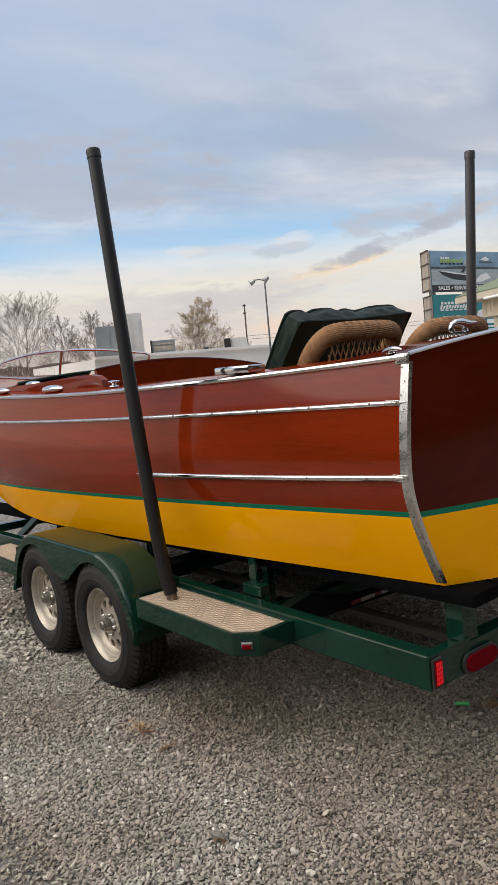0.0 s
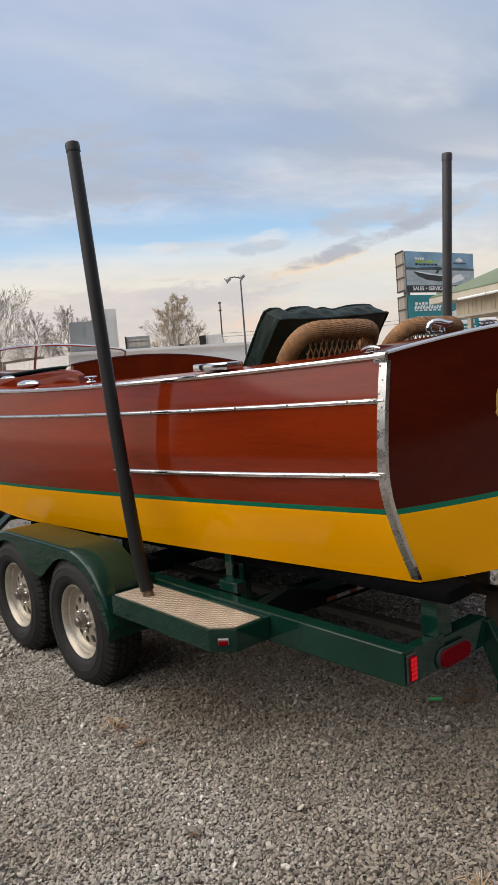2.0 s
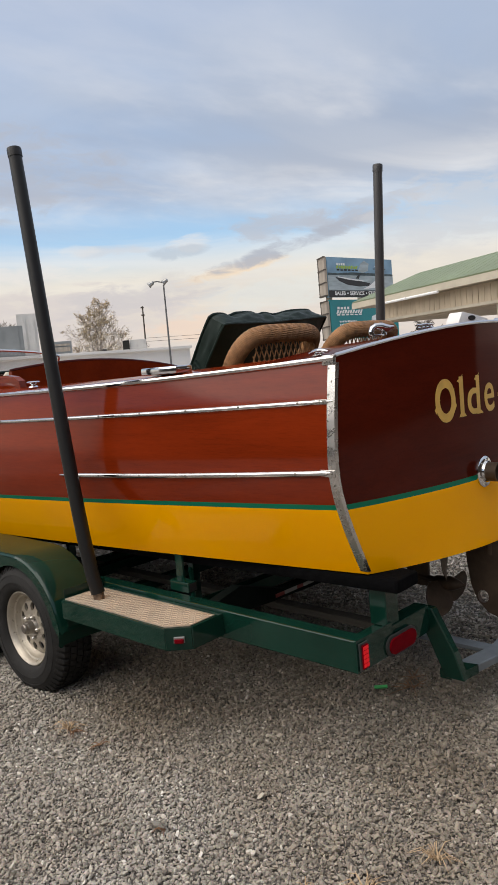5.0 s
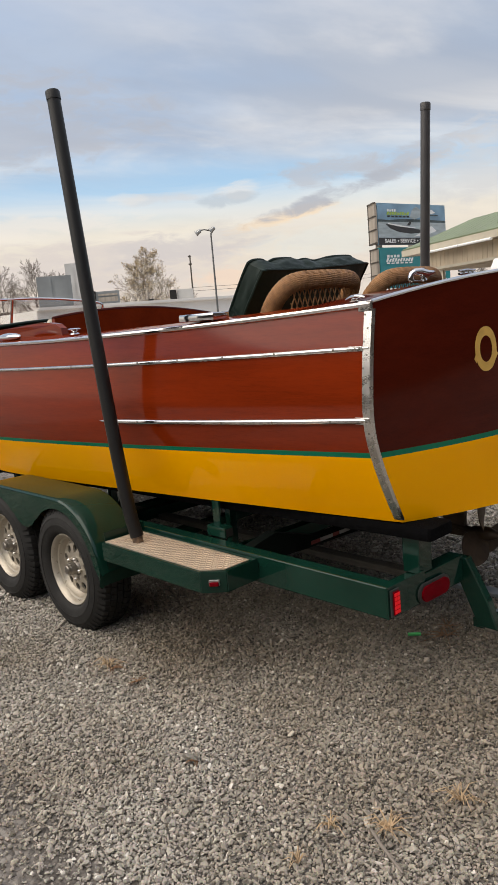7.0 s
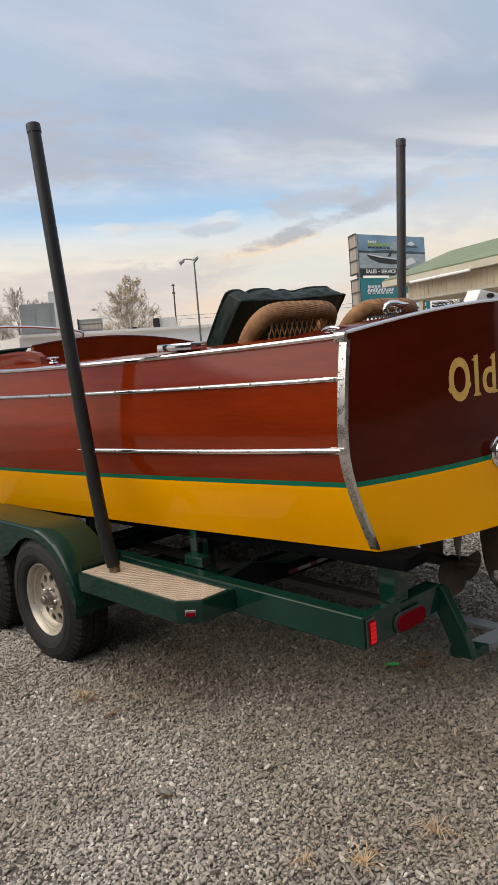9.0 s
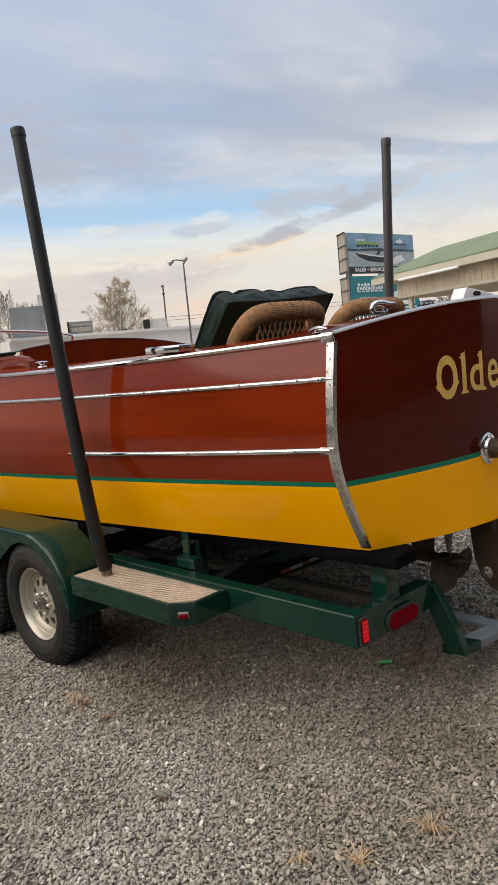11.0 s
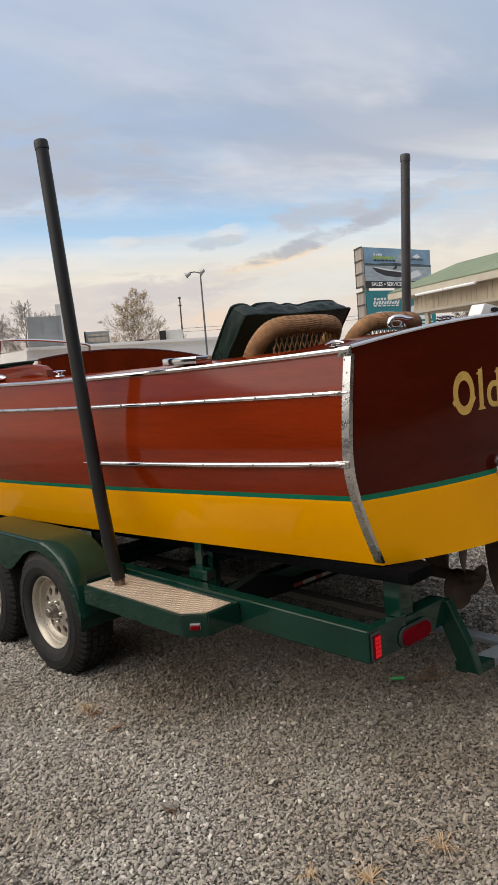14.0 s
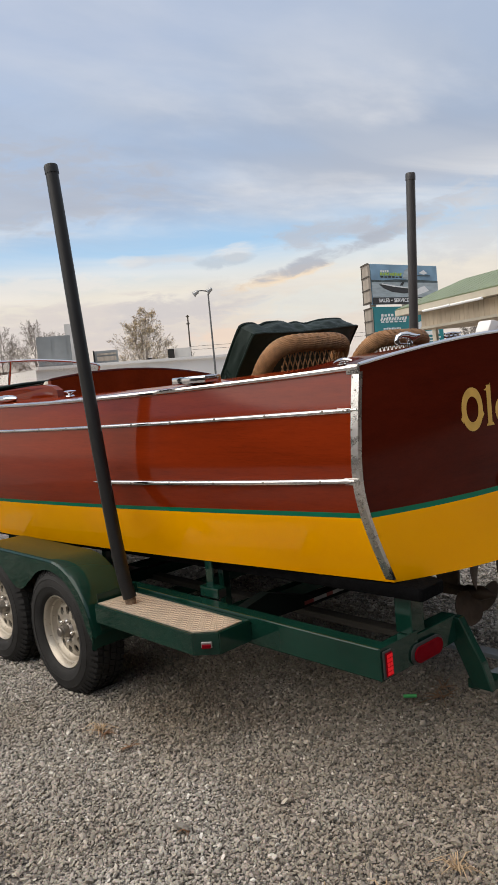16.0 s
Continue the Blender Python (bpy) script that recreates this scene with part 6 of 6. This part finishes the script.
board = thing("roadside_billboard", polar(54, 35), "tall roadside billboard with a boat picture above teal panel", "billboard")
a, b, d = sign_frame(52.43, 33.5, 57.15, 37.2)
z0, z1 = rise(4.36, 33.5), rise(7.31, 33.5)
f1 = face_place(a, b, z0, z1, 0.0)
part("upper_panel", panel(bmesh.new(), a, b, z0, z1, -0.12), SIGN_SKY, board, "printed boat scene")
patch(f1, [(0, 0), (1, 0), (1, 0.17), (0, 0.17)], SIGN_BLACK, "word_strip", board, 0.008)
patch(f1, [(0, 0.172), (1, 0.172), (1, 0.55), (0, 0.55)], SIGN_WATER, "water_print", board, 0.008)
patch(f1, [(0, 0.552), (1, 0.552), (1, 0.60), (0.8, 0.615), (0.6, 0.60), (0.35, 0.63), (0.15, 0.60), (0, 0.61)], SIGN_SHORE, "shore_print", board, 0.008)
patch(f1, [(0.10, 0.50), (0.16, 0.40), (0.28, 0.31), (0.46, 0.27), (0.60, 0.29), (0.62, 0.36), (0.50, 0.40), (0.36, 0.43), (0.22, 0.48)], SIGN_BLACK, "boat_print", board, 0.016)
patch(f1, [(0.13, 0.50), (0.30, 0.44), (0.52, 0.40), (0.53, 0.42), (0.32, 0.47), (0.14, 0.52)], SIGN_WHITE, "boat_deck_print", board, 0.024)
patch(f1, [(0.40, 0.47), (0.44, 0.56), (0.47, 0.56), (0.45, 0.47)], SIGN_BLACK, "boat_screen_print", board, 0.016)
patch(f1, [(0.50, 0.20), (0.70, 0.24), (0.85, 0.34), (0.78, 0.46), (0.70, 0.42), (0.62, 0.30)], SIGN_WHITE, "spray_print", board, 0.014)
patch(f1, [(0.45, 0.66), (0.52, 0.62), (0.60, 0.68), (0.62, 0.86), (0.55, 0.94), (0.49, 0.86)], SIGN_WATER, "cloud_print", board, 0.010)
patch(f1, [(0.70, 0.80), (0.78, 0.76), (0.84, 0.80), (0.78, 0.88)], SIGN_WHITE, "emblem", board, 0.016)
patch(f1, [(0.68, 0.72), (0.88, 0.72), (0.88, 0.745), (0.68, 0.745)], SIGN_SHORE, "emblem_bar", board, 0.016)
def word_blocks(face, u0, u1, v0, v1, n, lean, mat, lift):
    """A word as a row of plain upright blocks."""
    w = (u1 - u0) / n
    for k in range(n):
        x, drop = u0 + k * w, 0.18 * (v1 - v0) * (k % 3 == 1)
        patch(face, [(x, v0), (x + w * 0.68, v0), (x + w * 0.68 + lean, v1 - drop), (x + lean, v1 - drop)], mat, "mark_bar", board, lift)


word_blocks(f1, 0.13, 0.26, 0.80, 0.855, 4, 0.0, SIGN_WHITE, 0.016)
word_blocks(f1, 0.12, 0.44, 0.72, 0.795, 9, 0.015, SIGN_LIME, 0.016)
word_blocks(f1, 0.13, 0.46, 0.665, 0.705, 6, 0.0, SIGN_BLACK, 0.016)
L = d.length
run = 0.0
for word in ("SALES", "•", "SERVICE", "•", "STORAGE"):
    ends = []

    def on_strip(u, v, w):
        ends.append(u)
        return f1(0.08 + (run + u) / L, 0.052 + v / (z1 - z0), 0.016 + max(w, 0))

    lettering(word, 0.225, SIGN_WHITE, on_strip, "lettering", board, bold=0.006, width=1.28)
    run += max(ends) + 0.10
zz0, zz1 = rise(1.2, 33.5), rise(4.17, 33.5)
f2 = face_place(a, b, zz0, zz1, 0.0)
part("lower_panel", panel(bmesh.new(), a, b, zz0, zz1, -0.12), SIGN_TEAL, board, "teal printed panel")
word_blocks(f2, 0.10, 0.29, 0.755, 0.82, 4, 0.0, SIGN_WHITE, 0.010)
word_blocks(f2, 0.08, 0.47, 0.65, 0.74, 10, 0.02, SIGN_WHITE, 0.010)
word_blocks(f2, 0.09, 0.48, 0.60, 0.637, 6, 0.0, SIGN_WHITE, 0.010)
word_blocks(f2, 0.12, 0.38, 0.425, 0.47, 11, 0.0, SIGN_WHITE, 0.010)
word_blocks(f2, 0.12, 0.38, 0.345, 0.39, 11, 0.0, SIGN_WHITE, 0.010)
word_blocks(f2, 0.16, 0.50, 0.26, 0.30, 12, 0.0, SIGN_WHITE, 0.010)
patch(f2, [(0.60, 0.42), (0.68, 0.38), (0.76, 0.50), (0.72, 0.62), (0.62, 0.56)], SIGN_WHITE, "emblem", board, 0.010)
# timber back of the panel that faces the other way
c = polar(51.9, 34.3)
for lo, hi in ((z0 + 0.05, rise(7.2, 34.0)), (zz0, zz1 - 0.05)):
    part("rear_panel", panel(bmesh.new(), c, a - d.normalized() * 0.05, lo, hi, 0.1), WOOD_GREY, board, "weathered timber backing")
    for k in range(4):
        zk = lo + (hi - lo) * (k + 0.02) / 3.06
        part("rail", panel(bmesh.new(), c + Vector((-0.04, 0.01, 0)), a - d.normalized() * 0.05 + Vector((-0.04, 0.01, 0)), zk, zk + 0.05, 0.1), DARK_WOOD, board)
    part("edge_board", panel(bmesh.new(), c + Vector((-0.08, 0.08, 0)), c + Vector((0.02, 0.02, 0)), lo, hi, 0.1), DARK_WOOD, board)
for f in (0.03, 0.5, 0.97):
    p = a + d * f
    part("post", boxed(p.x + 0.05, p.x + 0.25, p.y + 0.15, p.y + 0.35, 0, z1 - 0.1), WOOD_GREY, board)
banner = thing("teal_banner", polar(56.6, 30), "small teal roadside banner on two posts", "banner")
a3, b3 = polar(55.75, 30), polar(57.35, 30.5)
zb0, zb1 = rise(0.9, 30), rise(2.25, 30)
part("sheet", panel(bmesh.new(), a3, b3, zb0, zb1, -0.03), SIGN_TEAL, banner)
f3 = face_place(a3, b3, zb0, zb1, 0.0)
for v0, v1, u0, u1 in ((0.62, 0.84, 0.2, 0.8), (0.42, 0.50, 0.15, 0.85), (0.26, 0.34, 0.2, 0.8)):
    patch(f3, [(u0, v0), (u1, v0), (u1, v1), (u0, v1)], SIGN_WHITE, "mark_bar", banner, 0.006)
for p in (a3, b3):
    part("post", boxed(p.x - 0.03, p.x + 0.03, p.y + 0.05, p.y + 0.11, 0, zb1), LAMP_GREY, banner)

# pavilion with a green metal roof
pav = thing("pavilion", (15, 6, 0), "open tan pavilion with a green metal roof", "pavilion")
al = Vector((-0.465, -0.885, 0)).normalized()
C = Vector((15.74, 12.02, 3.2)) + al * 0.2
ac = Vector((0.885, -0.465, 0)).normalized()
LEN, WID, RISE, HIP = 12.5, 1.287, 0.58, 1.75
R0, R1 = C + al * HIP + ac * WID + Vector((0, 0, RISE)), C + al * (LEN - 1.25) + ac * WID + Vector((0, 0, RISE))
c0, c1, c2, c3 = C, C + al * LEN, C + al * LEN + ac * 2 * WID, C + ac * 2 * WID
bm = bmesh.new()
V = [bm.verts.new(p) for p in (c0, c1, c2, c3, R0, R1)]
for f in ((0, 1, 5, 4), (1, 2, 5), (2, 3, 4, 5), (3, 0, 4)):
    bm.faces.new([V[i] for i in f])
bmesh.ops.recalc_face_normals(bm, faces=bm.faces)
roof = part("roof", solid(bm, -0.03), ROOF_GREEN, pav, "green standing-seam metal roof")
slope = (ac * WID + Vector((0, 0, RISE)))
for k in range(int(LEN / 0.3)):
    s = 0.15 + 0.3 * k
    f = min(1.0, s / HIP, (LEN - s) / 1.25)
    p = C + al * s + Vector((0, 0, 0.030))
    part("seam", sweep(bmesh.new(), [p, p + slope * f], 0.009, 4), ROOF_GREEN, roof)
for k in range(4):
    s = 0.3 + 0.3 * k
    p = C + ac * s + Vector((0, 0, 0.030))
    part("seam", sweep(bmesh.new(), [p, p + (al * HIP + Vector((0, 0, RISE))) * min(1, s / WID)], 0.009, 4), ROOF_GREEN, roof)
for p, q in ((c0, c1), (c1, c2), (c2, c3), (c3, c0)):
    part("fascia", panel(bmesh.new(), p, q, 3.02, 3.19, 0.04), CREAM, pav)
ins = 0.35
w0 = C + al * 0.9 + ac * ins
part("soffit", slab(bmesh.new(), [Vector((p.x, p.y, 3.03)) for p in (c0, c1, c2, c3)], (0, 0, 0.03)), CREAM, pav)
header = part("header_wall", slab(bmesh.new(), [Vector((p.x, p.y, 2.56)) for p in (w0, C + al * (LEN - 0.9) + ac * ins, C + al * (LEN - 0.9) + ac * (2 * WID - ins), C + al * 0.9 + ac * (2 * WID - ins))], (0, 0, 0.46)), TAN_BOARD, pav, "tan board-and-batten header")
for k in range(46):
    p = w0 + al * (0.01 + 0.232 * k) - ac * 0.012
    part("siding_board", panel(bmesh.new(), p, p + al * 0.216, 2.57, 3.02, 0.012), TAN_BOARD, header)
part("lower_trim", panel(bmesh.new(), w0 - ac * 0.03, w0 - ac * 0.03 + al * (LEN - 1.8), 2.53, 2.60, 0.03), CREAM, pav)
rear = [w0 + ac * 0.02, C + al * (LEN - 0.9) + ac * (ins + 0.02), C + al * (LEN - 0.9) + ac * 6.0, w0 + ac * 5.65]
part("soffit", slab(bmesh.new(), [Vector((p.x, p.y, 2.50)) for p in rear], (0, 0, 0.05)), TAN_BOARD, pav, "tan boarded underside")
part("rear_roof", slab(bmesh.new(), [Vector((p.x, p.y, 2.555)) for p in (w0 + ac * (2 * WID - ins + 0.02), C + al * (LEN - 0.9) + ac * (2 * WID - ins + 0.02), C + al * (LEN - 0.9) + ac * 6.0, w0 + ac * 5.65)], (0, 0, 0.4)), ROOF_GREEN, pav)
for s in (1.45, 6.4, 11.8):
    for wside in (ins + 0.1, 5.5):
        p = C + al * s + ac * wside
        part("post", boxed(p.x - 0.06, p.x + 0.06, p.y - 0.06, p.y + 0.06, 0, 2.50), CREAM, pav)
for s0, s1 in ((1.75, 3.2), (3.25, 4.7)):
    p, q = C + al * s0 - ac * 0.05, C + al * s1 - ac * 0.05
    part("tube_light", sweep(bmesh.new(), [Vector((p.x, p.y, 3.0)), Vector((q.x, q.y, 3.0))], 0.035, 8), SIGN_WHITE, pav, "unlit white tube light", smooth=True)

# ---- crushed stone, piece by piece where the camera comes near ----
def stones(name, spacing, region, size, seed, lift=0.0, flat=0.16, keep=1.0, round_off=False):
    """Broken stones on a jittered lattice: rough lumps with every corner pulled about, lying mostly on their flat sides."""
    rng = np.random.default_rng(seed)
    if round_off:
        ball = bmesh.new()
        bmesh.ops.create_icosphere(ball, subdivisions=1, radius=1.0)
        base, tri = np.array([v.co[:] for v in ball.verts]), np.array([[v.index for v in f.verts] for f in ball.faces])
        ball.free()
    else:
        base = np.array([(x, y, z) for x in (-1, 1) for y in (-1, 1) for z in (-1, 1)], float) * 0.74
        tri = np.array([(0, 1, 3), (0, 3, 2), (4, 6, 7), (4, 7, 5), (0, 4, 5), (0, 5, 1), (2, 3, 7), (2, 7, 6), (0, 2, 6), (0, 6, 4), (1, 5, 7), (1, 7, 3)])
    x0, x1, y0, y1 = region
    gx, gy = np.meshgrid(np.arange(x0, x1, spacing), np.arange(y0, y1, spacing))
    xy = np.stack([gx.ravel(), gy.ravel()], 1)
    xy[:, 0] += (np.round((xy[:, 1] - y0) / spacing) % 2) * spacing / 2
    xy = xy[rng.uniform(0, 1, len(xy)) < keep]
    n = len(xy)
    xy += rng.normal(0, spacing * 0.34, (n, 2))
    edge = np.minimum.reduce([xy[:, 0] - x0, x1 - xy[:, 0], xy[:, 1] - y0, y1 - xy[:, 1]])
    xy += rng.normal(0, 1, (n, 2)) * np.clip(0.22 - edge, 0, 0.22)[:, None]
    s = size * np.exp(rng.normal(0, 0.27, (n, 1)))
    shape = np.stack([rng.uniform(0.85, 1.45, n), rng.uniform(0.6, 1.0, n), rng.uniform(0.40, 0.75, n)], 1) * s
    spin = rng.uniform(0, math.pi, n)
    q = np.stack([np.cos(spin), rng.normal(0, flat, n), rng.normal(0, flat, n), np.sin(spin)], 1)
    q /= np.linalg.norm(q, axis=1, keepdims=True)
    w, x, y, z = q.T
    R = np.stack([np.stack([1 - 2 * (y * y + z * z), 2 * (x * y - z * w), 2 * (x * z + y * w)], -1), np.stack([2 * (x * y + z * w), 1 - 2 * (x * x + z * z), 2 * (y * z - x * w)], -1), np.stack([2 * (x * z - y * w), 2 * (y * z + x * w), 1 - 2 * (x * x + y * y)], -1)], 1)
    jag = base[None] * rng.uniform(0.62, 1.28, (n, len(base), 1)) * rng.uniform(0.85, 1.15, (n, len(base), 3))
    P = np.einsum("nij,nkj->nki", R, jag * shape[:, None])
    P[:, :, :2] += xy[:, None]
    P[:, :, 2] += (rng.uniform(0.1, 1.25, n) * s[:, 0] + lift)[:, None]
    faces = (tri[None] + (np.arange(n) * len(base))[:, None, None]).reshape(-1, 3)
    me = bpy.data.meshes.new(name)
    me.vertices.add(n * len(base))
    me.vertices.foreach_set("co", P.ravel())
    me.loops.add(faces.size)
    me.loops.foreach_set("vertex_index", faces.ravel())
    me.polygons.add(len(faces))
    me.polygons.foreach_set("loop_start", np.arange(0, faces.size, 3))
    me.polygons.foreach_set("loop_total", np.full(len(faces), 3))
    me.update()
    me.shade_flat()
    me.materials.append(STONE)
    return tagged(new(name, me), "angular grey crushed limestone gravel", "gravel", kind="stuff")


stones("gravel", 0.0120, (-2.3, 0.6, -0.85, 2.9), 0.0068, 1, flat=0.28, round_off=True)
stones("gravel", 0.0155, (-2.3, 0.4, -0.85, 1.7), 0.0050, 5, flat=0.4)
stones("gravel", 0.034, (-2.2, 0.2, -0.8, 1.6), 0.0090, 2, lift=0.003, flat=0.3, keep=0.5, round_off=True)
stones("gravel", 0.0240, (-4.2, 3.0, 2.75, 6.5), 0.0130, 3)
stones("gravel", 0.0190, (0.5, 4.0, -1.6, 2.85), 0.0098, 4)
